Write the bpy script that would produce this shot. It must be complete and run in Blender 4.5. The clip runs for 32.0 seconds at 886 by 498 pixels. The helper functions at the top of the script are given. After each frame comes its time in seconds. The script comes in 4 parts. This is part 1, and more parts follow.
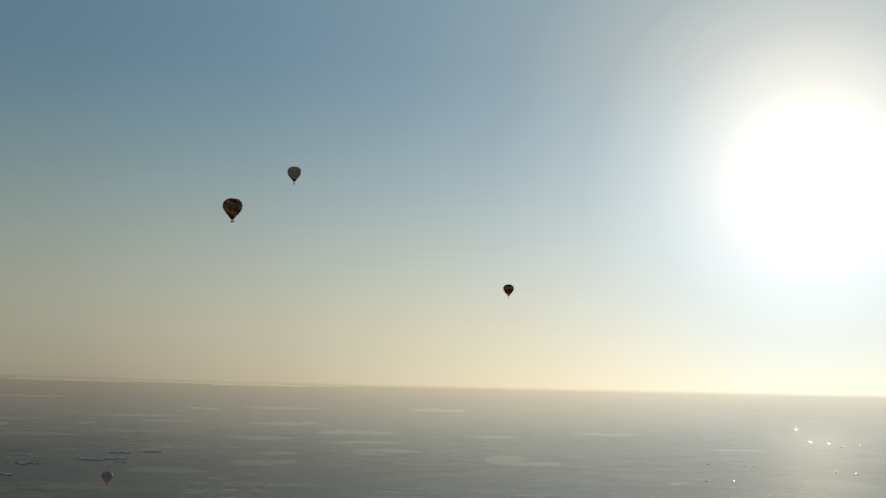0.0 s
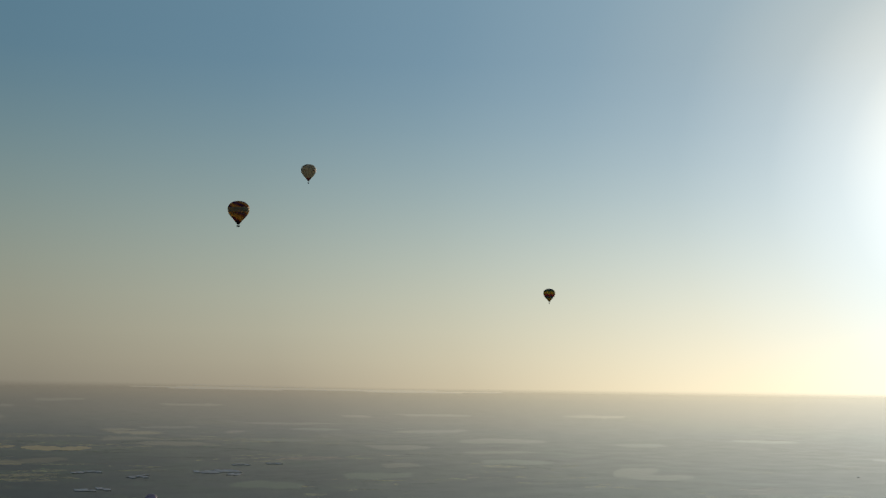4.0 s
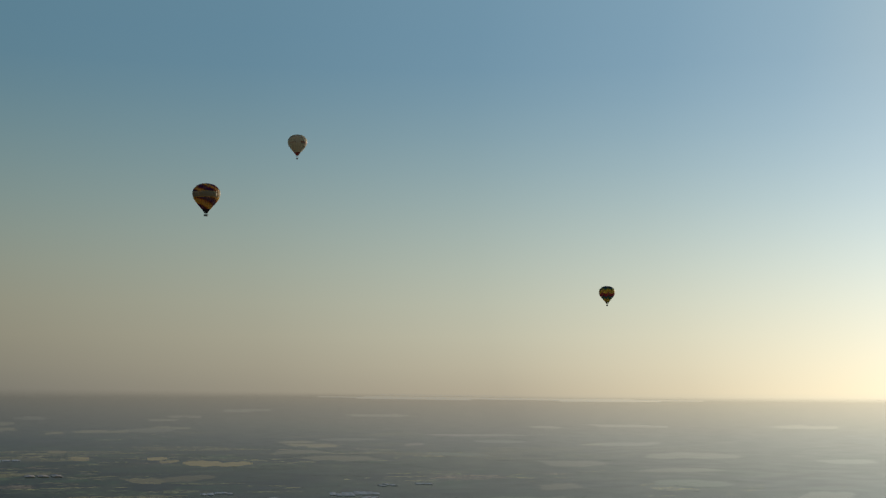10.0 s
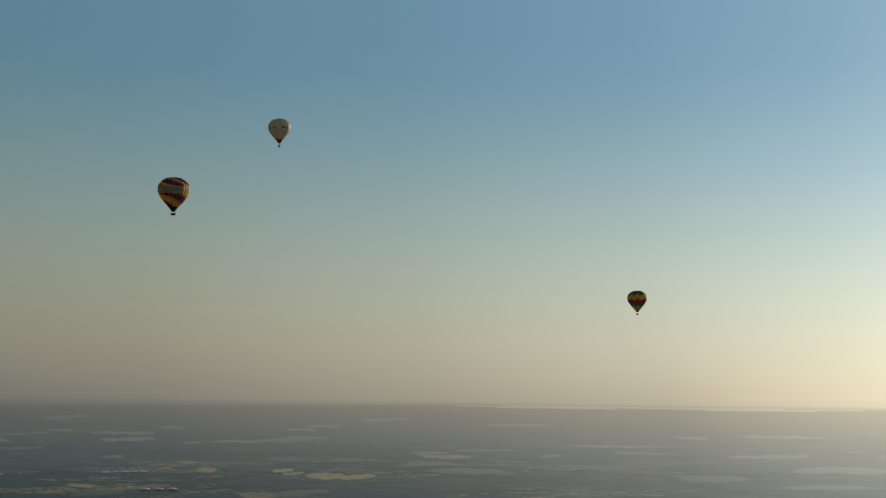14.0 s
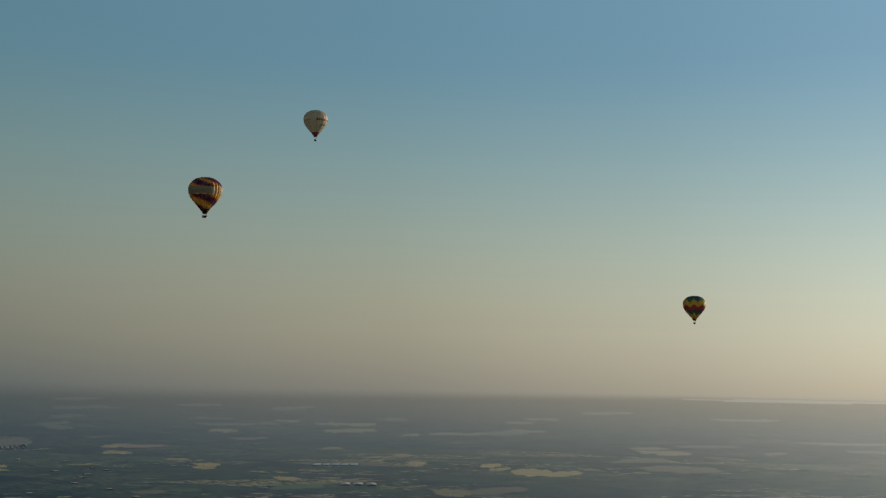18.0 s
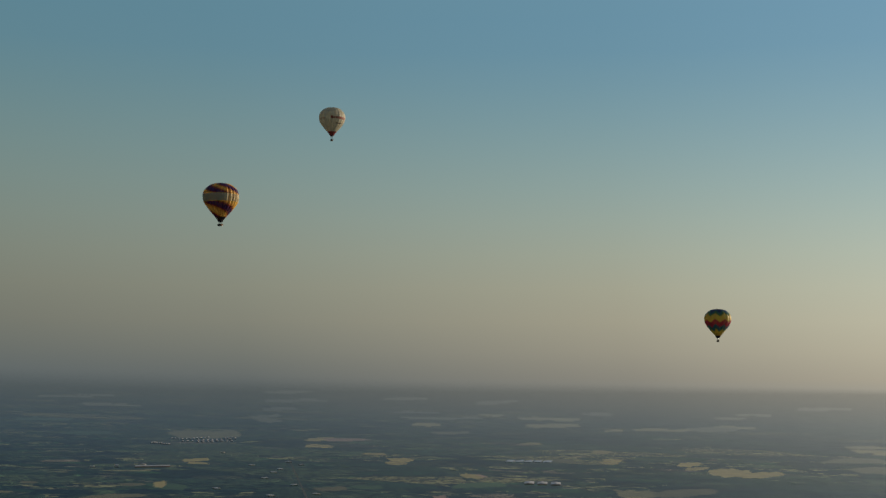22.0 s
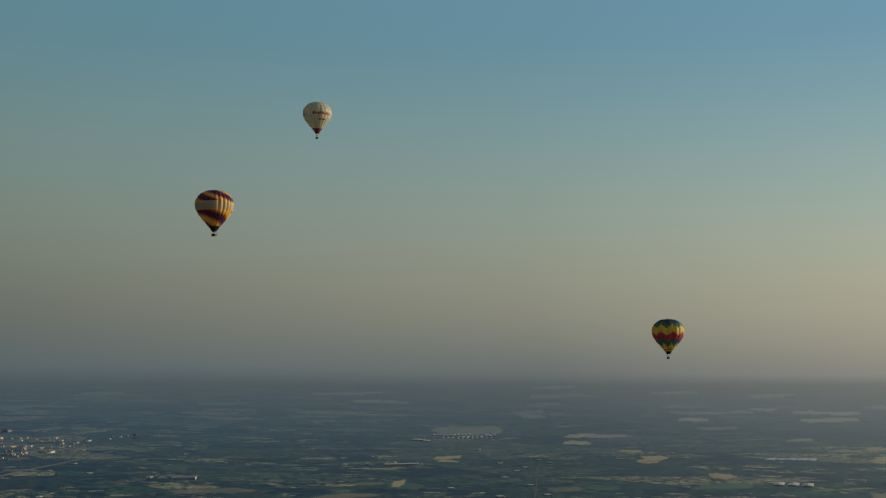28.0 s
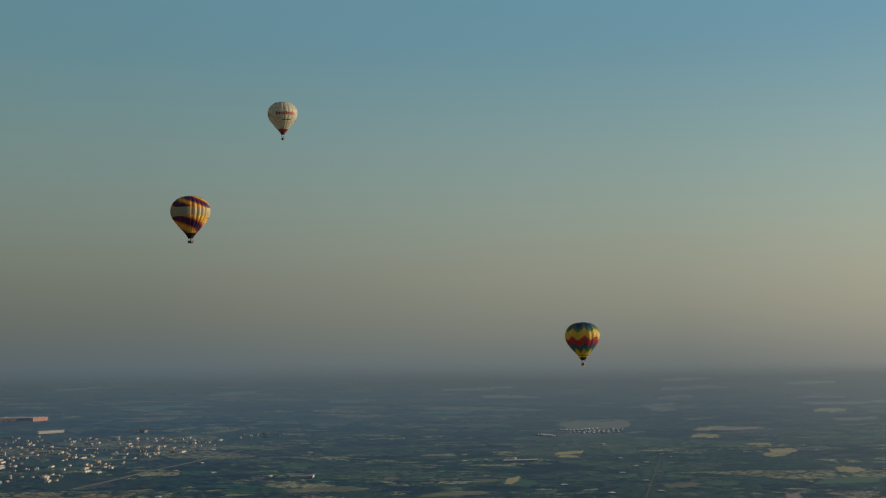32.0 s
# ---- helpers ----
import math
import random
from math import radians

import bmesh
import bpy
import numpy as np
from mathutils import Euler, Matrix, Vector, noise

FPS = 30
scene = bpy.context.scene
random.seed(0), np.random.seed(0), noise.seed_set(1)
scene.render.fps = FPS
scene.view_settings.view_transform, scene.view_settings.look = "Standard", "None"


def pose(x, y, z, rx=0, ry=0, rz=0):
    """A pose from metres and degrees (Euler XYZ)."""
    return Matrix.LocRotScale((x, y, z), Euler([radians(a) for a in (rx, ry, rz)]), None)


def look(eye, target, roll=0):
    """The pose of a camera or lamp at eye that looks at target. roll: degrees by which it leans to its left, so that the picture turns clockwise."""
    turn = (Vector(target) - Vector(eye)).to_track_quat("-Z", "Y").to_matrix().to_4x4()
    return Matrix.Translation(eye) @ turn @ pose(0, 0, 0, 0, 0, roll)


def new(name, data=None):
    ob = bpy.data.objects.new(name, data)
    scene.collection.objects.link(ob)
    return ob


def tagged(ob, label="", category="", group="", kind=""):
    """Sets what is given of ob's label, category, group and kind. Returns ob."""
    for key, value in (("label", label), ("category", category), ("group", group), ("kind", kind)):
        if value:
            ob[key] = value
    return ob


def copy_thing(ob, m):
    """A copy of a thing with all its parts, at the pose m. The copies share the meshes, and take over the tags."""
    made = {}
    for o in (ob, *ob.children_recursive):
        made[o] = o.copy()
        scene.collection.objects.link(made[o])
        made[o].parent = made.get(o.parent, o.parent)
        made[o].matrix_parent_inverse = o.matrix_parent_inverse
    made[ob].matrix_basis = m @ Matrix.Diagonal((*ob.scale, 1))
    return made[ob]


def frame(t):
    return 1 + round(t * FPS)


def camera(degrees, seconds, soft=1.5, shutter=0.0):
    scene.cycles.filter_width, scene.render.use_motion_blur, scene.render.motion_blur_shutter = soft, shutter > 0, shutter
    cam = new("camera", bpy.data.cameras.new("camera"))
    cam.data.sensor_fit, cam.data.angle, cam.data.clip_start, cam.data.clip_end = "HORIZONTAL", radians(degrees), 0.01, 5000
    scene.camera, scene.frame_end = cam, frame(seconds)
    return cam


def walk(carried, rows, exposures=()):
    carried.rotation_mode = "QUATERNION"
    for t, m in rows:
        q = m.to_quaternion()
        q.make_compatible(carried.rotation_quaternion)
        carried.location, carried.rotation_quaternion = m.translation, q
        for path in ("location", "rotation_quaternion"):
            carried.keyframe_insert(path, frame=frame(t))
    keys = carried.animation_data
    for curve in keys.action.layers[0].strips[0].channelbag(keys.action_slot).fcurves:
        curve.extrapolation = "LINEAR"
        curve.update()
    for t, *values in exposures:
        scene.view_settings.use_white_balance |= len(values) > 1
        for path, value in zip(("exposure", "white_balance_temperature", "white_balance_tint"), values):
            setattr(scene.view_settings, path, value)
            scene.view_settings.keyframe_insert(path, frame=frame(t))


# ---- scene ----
cam = camera(38.4, 32.0, soft=1.4)
PATH = [
    (0, (-291.26, -618.33, 121.59), (-252.503, -526.778, 132.382), 0.93),
    (1, (-258.07, -609.39, 125.53), (-222.714, -516.482, 136.398), 0.59),
    (2, (-224.55, -599.20, 128.57), (-192.715, -505.039, 139.535), 0.56),
    (3, (-191.96, -584.42, 130.41), (-163.456, -489.198, 141.397), 0.44),
    (3.5, (-176.04, -574.41, 131.23), (-149.205, -478.699, 142.173), 0.44),
    (5.5, (-122.38, -520.62, 135.65), (-100.897, -423.555, 146.489), 0.29),
    (6, (-109.82, -506.38, 136.62), (-89.683, -409.038, 147.517), 0.30),
    (7, (-85.21, -477.47, 138.77), (-67.998, -379.571, 149.700), 0.18),
    (8, (-60.37, -448.56, 140.59), (-46.130, -350.194, 151.634), 0.15),
    (9, (-36.23, -420.13, 142.79), (-25.030, -321.389, 153.951), 0.11),
    (10, (-14.75, -392.62, 145.21), (-6.436, -293.606, 156.454), 0.04),
    (11, (4.93, -366.43, 147.54), (10.326, -267.232, 158.932), -0.01),
    (12, (23.39, -339.36, 149.75), (25.873, -240.060, 161.279), -0.03),
    (13, (42.26, -313.99, 151.95), (41.598, -214.682, 163.631), -0.06),
    (13.5, (51.77, -302.99, 152.88), (49.432, -203.709, 164.627), -0.02),
    (15.5, (90.16, -266.32, 157.72), (79.196, -167.591, 169.246), 0.09),
    (16, (99.75, -258.62, 159.16), (86.281, -160.187, 170.582), 0.11),
    (17, (117.85, -242.10, 162.19), (99.541, -144.426, 173.310), 0.17),
    (18, (135.51, -225.53, 165.27), (112.414, -128.843, 176.141), 0.31),
    (19, (152.52, -209.71, 168.26), (124.903, -114.192, 178.912), 0.43),
    (20, (167.62, -192.32, 171.35), (135.938, -98.049, 181.802), 0.41),
    (21, (182.11, -175.03, 174.23), (146.271, -82.240, 184.479), 0.40),
    (22, (194.86, -156.46, 176.76), (154.958, -65.321, 186.811), 0.36),
    (23, (207.59, -139.02, 178.98), (163.632, -49.736, 188.827), 0.37),
    (24, (219.71, -122.66, 180.56), (171.952, -35.342, 190.279), 0.24),
    (25, (231.01, -106.45, 182.03), (179.879, -21.053, 191.722), 0.05),
    (25.5, (236.36, -98.46, 182.57), (183.638, -14.044, 192.273), -0.04),
    (27.5, (256.51, -66.73, 184.87), (198.026, 13.816, 194.441), -0.33),
    (28, (261.54, -59.71, 185.59), (201.800, 19.925, 195.054), -0.49),
    (29, (271.41, -46.61, 186.56), (209.287, 31.189, 195.901), -0.71),
    (30, (279.62, -33.52, 187.77), (216.195, 43.239, 197.042), -1.00),
    (31, (287.33, -21.37, 188.34), (221.876, 53.676, 197.526), -1.22),
    (32, (293.40, -8.07, 188.54), (225.120, 64.408, 197.712), -1.62),
]
walk(cam, [(t, look(eye, target, roll)) for t, eye, target, roll in PATH], exposures=(
    (0, -0.54), (3, -0.38), (6, -0.26), (9, -0.12), (13, 0.06), (16, 0.17), (20, 0.28), (25, 0.41), (28, 0.48), (32, 0.57)))

# ---- world, sun ----
SUN_TURN, SUN_UP = radians(39.4), radians(9.0)
SUN_WAY = Vector((math.sin(SUN_TURN) * math.cos(SUN_UP), math.cos(SUN_TURN) * math.cos(SUN_UP), math.sin(SUN_UP)))
# the hazy low sky: logarithm of red, green and blue as a smooth surface over height and distance from the sun
SKY_SURFACE = (
    (0.185, -0.329, -2.727, 1.900, -1.037, 1.080, -1.614, -0.491, 0.910, -0.025),
    (0.056, 0.146, -2.212, 1.372, -1.030, 0.916, -0.947, -0.365, 0.617, -0.024),
    (-0.280, 0.607, -1.481, 0.686, -1.113, 0.570, -0.170, -0.201, 0.196, 0.004),
)
# haze colour painted into the sky under the skyline, seen through the faded land: a share of the sky at the skyline,
# towards the sun and away from it
PAINTED_HAZE_DEGREES = (-12, -5, -2, -0.6, 0)
PAINTED_HAZE_SUNNY = ((0.42, 0.56, 0.76), (0.58, 0.71, 0.93), (0.72, 0.82, 0.99), (0.86, 0.90, 0.97), (1, 1, 1))
PAINTED_HAZE_SHADY = ((0.165, 0.32, 0.58), (0.315, 0.50, 0.80), (0.62, 0.785, 1.0), (0.86, 0.92, 1.0), (1, 1, 1))


def sky_colour(degree, from_sun):
    q, s = min(max(degree, 0.0), 15.0) / 15, math.log(from_sun + 4) - 3
    q = 0.6 + (q - 0.6) * min(1.0, 0.15 + from_sun / 13)
    terms = (1, q, q * q, q ** 3, s, s * q, s * q * q, s * s, s * s * q, s ** 3)
    colour = [math.exp(sum(a * b for a, b in zip(row, terms))) for row in SKY_SURFACE]
    # the haze band above the skyline: bright towards the sun, dull beside it, blue far from it
    band = max(0.0, 1 - max(degree, 0.0) / 3.5) ** 2
    warm = math.exp(-((max(degree, 0.0) - 3.5) / 3.4) ** 2) * min(max((from_sun - 36) / 18, 0.0), 1.0)
    glare = 1 - 0.10 * math.exp(-((from_sun - 10) / 7) ** 2)
    for i in range(3):
        dull = float(np.interp(from_sun, (16, 22, 31, 48, 68, 85, 100), ((0.10, 0.05, -0.12, -0.08, -0.17, -0.06, 0.25), (0.10, 0.04, -0.14, -0.08, -0.14, 0.02, 0.40), (0.08, 0.02, -0.13, -0.07, -0.08, 0.10, 0.52))[i]))
        colour[i] *= glare * (1 + band * dull) * (1 + warm * (0.06, -0.025, -0.09)[i])
    pink = max(0.0, 1 - max(degree, 0.0) / 5) * math.exp(-((from_sun - 50) / 22) ** 2)
    colour = [c * (1 + pink * w) for c, w in zip(colour, (0.035, -0.02, -0.01))]
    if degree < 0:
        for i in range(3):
            sunny, shady = (float(np.interp(degree, PAINTED_HAZE_DEGREES, [m[i] for m in side])) for side in (PAINTED_HAZE_SUNNY, PAINTED_HAZE_SHADY))
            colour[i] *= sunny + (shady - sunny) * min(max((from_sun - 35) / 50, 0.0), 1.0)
    return colour


world = bpy.data.worlds.new("sky")
scene.world = world
world.use_nodes = True
wt = world.node_tree


def sky_math(op, a, b=0.0, clamp=False):
    node = wt.nodes.new("ShaderNodeMath")
    node.operation, node.use_clamp = op, clamp
    for socket, v in zip(node.inputs, (a, b)):
        if hasattr(v, "is_linked"):
            wt.links.new(v, socket)
        else:
            socket.default_value = v
    return node.outputs[0]


def sky_mix(fac, a, b):
    node = wt.nodes.new("ShaderNodeMix")
    node.data_type = "RGBA"
    for socket, v in ((node.inputs[0], fac), (node.inputs[6], a), (node.inputs[7], b)):
        if hasattr(v, "is_linked"):
            wt.links.new(v, socket)
        else:
            socket.default_value = v
    return node.outputs[2]


SKY_STEPS = (-12, -5, -2, -0.6, 0, 1.2, 2.5, 4, 5.5, 7, 8.5, 10, 11.5, 13, 14.5, 16, 18, 20)


def sky_ramp(fac, from_sun):
    """The sky's colour from the painted haze under the skyline up, at one distance from the sun."""
    node = wt.nodes.new("ShaderNodeValToRGB")
    bands = node.color_ramp
    bands.interpolation = "LINEAR"
    while len(bands.elements) < len(SKY_STEPS):
        bands.elements.new(0.5)
    for element, degree in zip(bands.elements, SKY_STEPS):
        element.position, element.color = (degree + 12) / 32, (*[c / 4 for c in sky_colour(degree, from_sun)], 1)
    wt.links.new(fac, node.inputs[0])
    whole = wt.nodes.new("ShaderNodeVectorMath")
    whole.operation = "SCALE"
    wt.links.new(node.outputs[0], whole.inputs[0])
    whole.inputs["Scale"].default_value = 4.0
    return whole.outputs[0]


def sky_span(value, low, high):
    """0 at low, 1 at high, smooth between."""
    node = wt.nodes.new("ShaderNodeMapRange")
    node.interpolation_type = "SMOOTHSTEP"
    wt.links.new(value, node.inputs[0])
    node.inputs[1].default_value, node.inputs[2].default_value = low, high
    return node.outputs[0]


coord = wt.nodes.new("ShaderNodeTexCoord")
way_xyz = wt.nodes.new("ShaderNodeSeparateXYZ")
wt.links.new(coord.outputs["Generated"], way_xyz.inputs[0])
up_degrees = sky_math("MULTIPLY", sky_math("ARCSINE", way_xyz.outputs[2]), 180 / math.pi)
level = sky_math("DIVIDE", sky_math("ADD", up_degrees, 12.0), 32.0, True)
toward = wt.nodes.new("ShaderNodeVectorMath")
toward.operation = "DOT_PRODUCT"
wt.links.new(coord.outputs["Generated"], toward.inputs[0])
toward.inputs[1].default_value = SUN_WAY
gamma = sky_math("MULTIPLY", sky_math("ARCCOSINE", toward.outputs["Value"]), 180 / math.pi)
RINGS = (1, 2.5, 4.5, 7, 10, 14, 19, 25, 33, 43, 55, 72, 95, 130)
low_sky = sky_ramp(level, RINGS[0])
for inner, outer in zip(RINGS, RINGS[1:]):
    low_sky = sky_mix(sky_math("DIVIDE", sky_math("SUBTRACT", gamma, inner), outer - inner, True), low_sky, sky_ramp(level, outer))
sky = wt.nodes.new("ShaderNodeTexSky")
sky.sky_type = "NISHITA"
sky.sun_disc = False
sky.sun_elevation, sky.sun_rotation = SUN_UP, SUN_TURN
sky.altitude, sky.air_density, sky.dust_density, sky.ozone_density = 150, 1.0, 1.0, 2.0
high_sky = wt.nodes.new("ShaderNodeVectorMath")
high_sky.operation = "SCALE"
wt.links.new(sky.outputs[0], high_sky.inputs[0])
high_sky.inputs["Scale"].default_value = 0.10
whole_sky = sky_mix(sky_span(up_degrees, 18, 40), low_sky, high_sky.outputs[0])
wt.links.new(whole_sky, wt.nodes["Background"].inputs[0])
wt.nodes["Background"].inputs[1].default_value = 1.0

sun = new("sun", bpy.data.lights.new("sun", "SUN"))
sun.data.energy, sun.data.angle, sun.data.color = 4.4, radians(0.5), (1.0, 0.81, 0.58)
sun.matrix_world = look(SUN_WAY * 900, (0, 0, 0))


# ---- materials ----
class Nodes:
    """A node material, with short ways to add and join its nodes."""

    def __init__(self, name):
        self.mat = bpy.data.materials.new(name)
        self.mat.use_nodes = True
        self.tree = self.mat.node_tree
        self.bsdf = self.tree.nodes["Principled BSDF"]
        self.out = self.tree.nodes["Material Output"]

    def add(self, kind):
        return self.tree.nodes.new(kind)

    def link(self, a, b):
        self.tree.links.new(a, b)

    def value(self, socket, v):
        if hasattr(v, "is_linked"):
            self.link(v, socket)
        else:
            socket.default_value = v

    def math(self, op, a, b=0.0, c=0.0, clamp=False):
        node = self.tree.nodes.new("ShaderNodeMath")
        node.operation, node.use_clamp = op, clamp
        for socket, v in zip(node.inputs, (a, b, c)):
            self.value(socket, v)
        return node.outputs[0]

    def mix(self, fac, a, b):
        node = self.tree.nodes.new("ShaderNodeMix")
        node.data_type = "RGBA"
        self.value(node.inputs[0], fac)
        self.value(node.inputs[6], a)
        self.value(node.inputs[7], b)
        return node.outputs[2]

    def place(self, scale=(1, 1, 1), turn=0.0):
        coord = self.tree.nodes.new("ShaderNodeTexCoord")
        mapping = self.tree.nodes.new("ShaderNodeMapping")
        mapping.inputs["Scale"].default_value = scale
        mapping.inputs["Rotation"].default_value = (0, 0, turn)
        self.link(coord.outputs["Object"], mapping.inputs[0])
        return mapping.outputs[0]

    def noise(self, vector, scale, detail=4.0, rough=0.55):
        node = self.tree.nodes.new("ShaderNodeTexNoise")
        node.inputs["Scale"].default_value = scale
        node.inputs["Detail"].default_value = detail
        node.inputs["Roughness"].default_value = rough
        self.link(vector, node.inputs["Vector"])
        return node.outputs["Fac"]

    def cells(self, vector, scale, feature="F1"):
        node = self.tree.nodes.new("ShaderNodeTexVoronoi")
        node.feature = feature
        node.inputs["Scale"].default_value = scale
        self.link(vector, node.inputs["Vector"])
        return node

    def ramp(self, fac, stops):
        node = self.tree.nodes.new("ShaderNodeValToRGB")
        ramp = node.color_ramp
        while len(ramp.elements) < len(stops):
            ramp.elements.new(0.5)
        for element, (at, colour) in zip(ramp.elements, stops):
            element.position, element.color = at, (*colour, 1)
        self.link(fac, node.inputs[0])
        return node.outputs[0]


def rgb(*c):
    return (*c, 1.0)


def plain(name, colour, rough=0.7, vary=0.25, size=0.5, metal=0.0, random_tint=0.0):
    """A matt or glossy surface with stains at two scales."""
    n = Nodes(name)
    where = n.place()
    stain = n.math("MULTIPLY_ADD", n.noise(where, size), vary * 1.4, n.math("MULTIPLY", n.noise(where, size * 9), vary * 0.6))
    stain = n.math("ADD", stain, 1.0 - vary)
    if random_tint:
        info = n.add("ShaderNodeObjectInfo")
        stain = n.math("MULTIPLY", stain, n.math("MULTIPLY_ADD", info.outputs["Random"], random_tint, 1 - random_tint / 2))
    mixed = n.add("ShaderNodeVectorMath")
    mixed.operation = "SCALE"
    mixed.inputs[0].default_value = colour
    n.link(stain, mixed.inputs["Scale"])
    n.link(mixed.outputs[0], n.bsdf.inputs["Base Color"])
    n.bsdf.inputs["Roughness"].default_value = rough
    n.bsdf.inputs["Metallic"].default_value = metal
    return n.mat


def nylon(name, colour, thin=0.46):
    """Coated balloon cloth: sunlight shines through it a little."""
    n = Nodes(name)
    where = n.place()
    stain = n.math("MULTIPLY_ADD", n.noise(where, 0.8), 0.3, 0.85)
    mixed = n.add("ShaderNodeVectorMath")
    mixed.operation = "SCALE"
    mixed.inputs[0].default_value = colour
    n.link(stain, mixed.inputs["Scale"])
    n.link(mixed.outputs[0], n.bsdf.inputs["Base Color"])
    n.bsdf.inputs["Roughness"].default_value = 0.55
    n.bsdf.inputs["Specular IOR Level"].default_value = 0.35
    through_cloth = n.add("ShaderNodeBsdfTranslucent")
    paler = n.add("ShaderNodeGamma")
    paler.inputs[1].default_value = 0.8
    n.link(mixed.outputs[0], paler.inputs[0])
    n.link(paler.outputs[0], through_cloth.inputs[0])
    both = n.add("ShaderNodeMixShader")
    both.inputs[0].default_value = thin
    n.link(n.bsdf.outputs[0], both.inputs[1])
    n.link(through_cloth.outputs[0], both.inputs[2])
    thin, cloth = n.add("ShaderNodeBsdfTransparent"), n.add("ShaderNodeMixShader")
    cloth.inputs[0].default_value = 0.03
    n.link(both.outputs[0], cloth.inputs[1])
    n.link(thin.outputs[0], cloth.inputs[2])
    n.link(cloth.outputs[0], n.out.inputs[0])
    return n.mat


def grazing_gloss(n, colour, amount=0.85, power=6.0, rough=0.45, fade=None):
    """Diffuse land that mirrors the low sky at a flat angle; this gloss stands in for haze."""
    diffuse, gloss = n.add("ShaderNodeBsdfDiffuse"), n.add("ShaderNodeBsdfGlossy")
    n.value(diffuse.inputs[0], colour)
    gloss.inputs["Color"].default_value = (1, 1, 1, 1)
    gloss.inputs["Roughness"].default_value = rough
    weight = n.add("ShaderNodeLayerWeight")
    weight.inputs[0].default_value = 0.5
    fac = n.math("MULTIPLY", n.math("POWER", weight.outputs["Facing"], power), amount)
    both = n.add("ShaderNodeMixShader")
    n.link(fac, both.inputs[0])
    n.link(diffuse.outputs[0], both.inputs[1])
    n.link(gloss.outputs[0], both.inputs[2])
    last = both
    # imitated haze: the surface turns see-through and the sky's colour shows
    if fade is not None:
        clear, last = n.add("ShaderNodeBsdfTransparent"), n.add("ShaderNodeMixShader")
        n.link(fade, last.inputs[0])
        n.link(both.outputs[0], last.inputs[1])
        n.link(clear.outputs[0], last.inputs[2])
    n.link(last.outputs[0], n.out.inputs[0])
    return n.mat


CENTRE = (20.0, -290.0)
FLAT, BEND = 3000.0, 1450.0
HAZE_GLOSS, HAZE_POWER = 0.03, 9.0


def far_fade(n, share=1.0, cap=0.77, fade_noise=None):
    """Haze put in as transparency: how much the land dissolves into the hazy sky, by its distance from the middle of
    the plain.
    """
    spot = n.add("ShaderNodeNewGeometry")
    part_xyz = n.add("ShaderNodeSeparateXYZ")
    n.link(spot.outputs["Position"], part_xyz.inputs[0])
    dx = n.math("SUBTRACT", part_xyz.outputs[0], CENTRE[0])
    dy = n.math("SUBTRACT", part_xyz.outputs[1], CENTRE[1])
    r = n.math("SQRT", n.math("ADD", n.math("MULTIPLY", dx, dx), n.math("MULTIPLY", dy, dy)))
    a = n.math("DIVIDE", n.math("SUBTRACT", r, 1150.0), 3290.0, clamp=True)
    # the fade is raised in the east, for the brighter haze towards the sun
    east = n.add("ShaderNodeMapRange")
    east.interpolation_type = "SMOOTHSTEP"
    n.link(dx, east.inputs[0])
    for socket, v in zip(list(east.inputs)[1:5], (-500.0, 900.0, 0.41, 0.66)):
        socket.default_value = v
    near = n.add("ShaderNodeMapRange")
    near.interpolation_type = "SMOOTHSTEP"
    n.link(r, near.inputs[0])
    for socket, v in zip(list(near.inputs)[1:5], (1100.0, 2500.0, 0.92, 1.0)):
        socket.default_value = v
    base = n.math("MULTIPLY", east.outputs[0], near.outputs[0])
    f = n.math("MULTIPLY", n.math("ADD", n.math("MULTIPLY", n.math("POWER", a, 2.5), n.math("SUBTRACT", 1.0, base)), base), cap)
    if fade_noise is not None:
        # noise in the fade stands in for thin streaks of haze over the fields
        f = n.math("MULTIPLY", f, n.math("MULTIPLY_ADD", fade_noise, 0.36, 0.82), clamp=True)
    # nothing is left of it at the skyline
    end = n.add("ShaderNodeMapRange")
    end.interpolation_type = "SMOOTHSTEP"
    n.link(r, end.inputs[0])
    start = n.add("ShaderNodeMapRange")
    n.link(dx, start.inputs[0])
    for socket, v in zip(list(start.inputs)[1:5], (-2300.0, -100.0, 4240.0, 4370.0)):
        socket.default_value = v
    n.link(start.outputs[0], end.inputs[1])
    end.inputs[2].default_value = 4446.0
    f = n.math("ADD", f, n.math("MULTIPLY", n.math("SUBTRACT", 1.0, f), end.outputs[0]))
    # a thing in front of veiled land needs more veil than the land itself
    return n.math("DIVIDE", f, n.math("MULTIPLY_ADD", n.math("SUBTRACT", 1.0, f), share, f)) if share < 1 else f


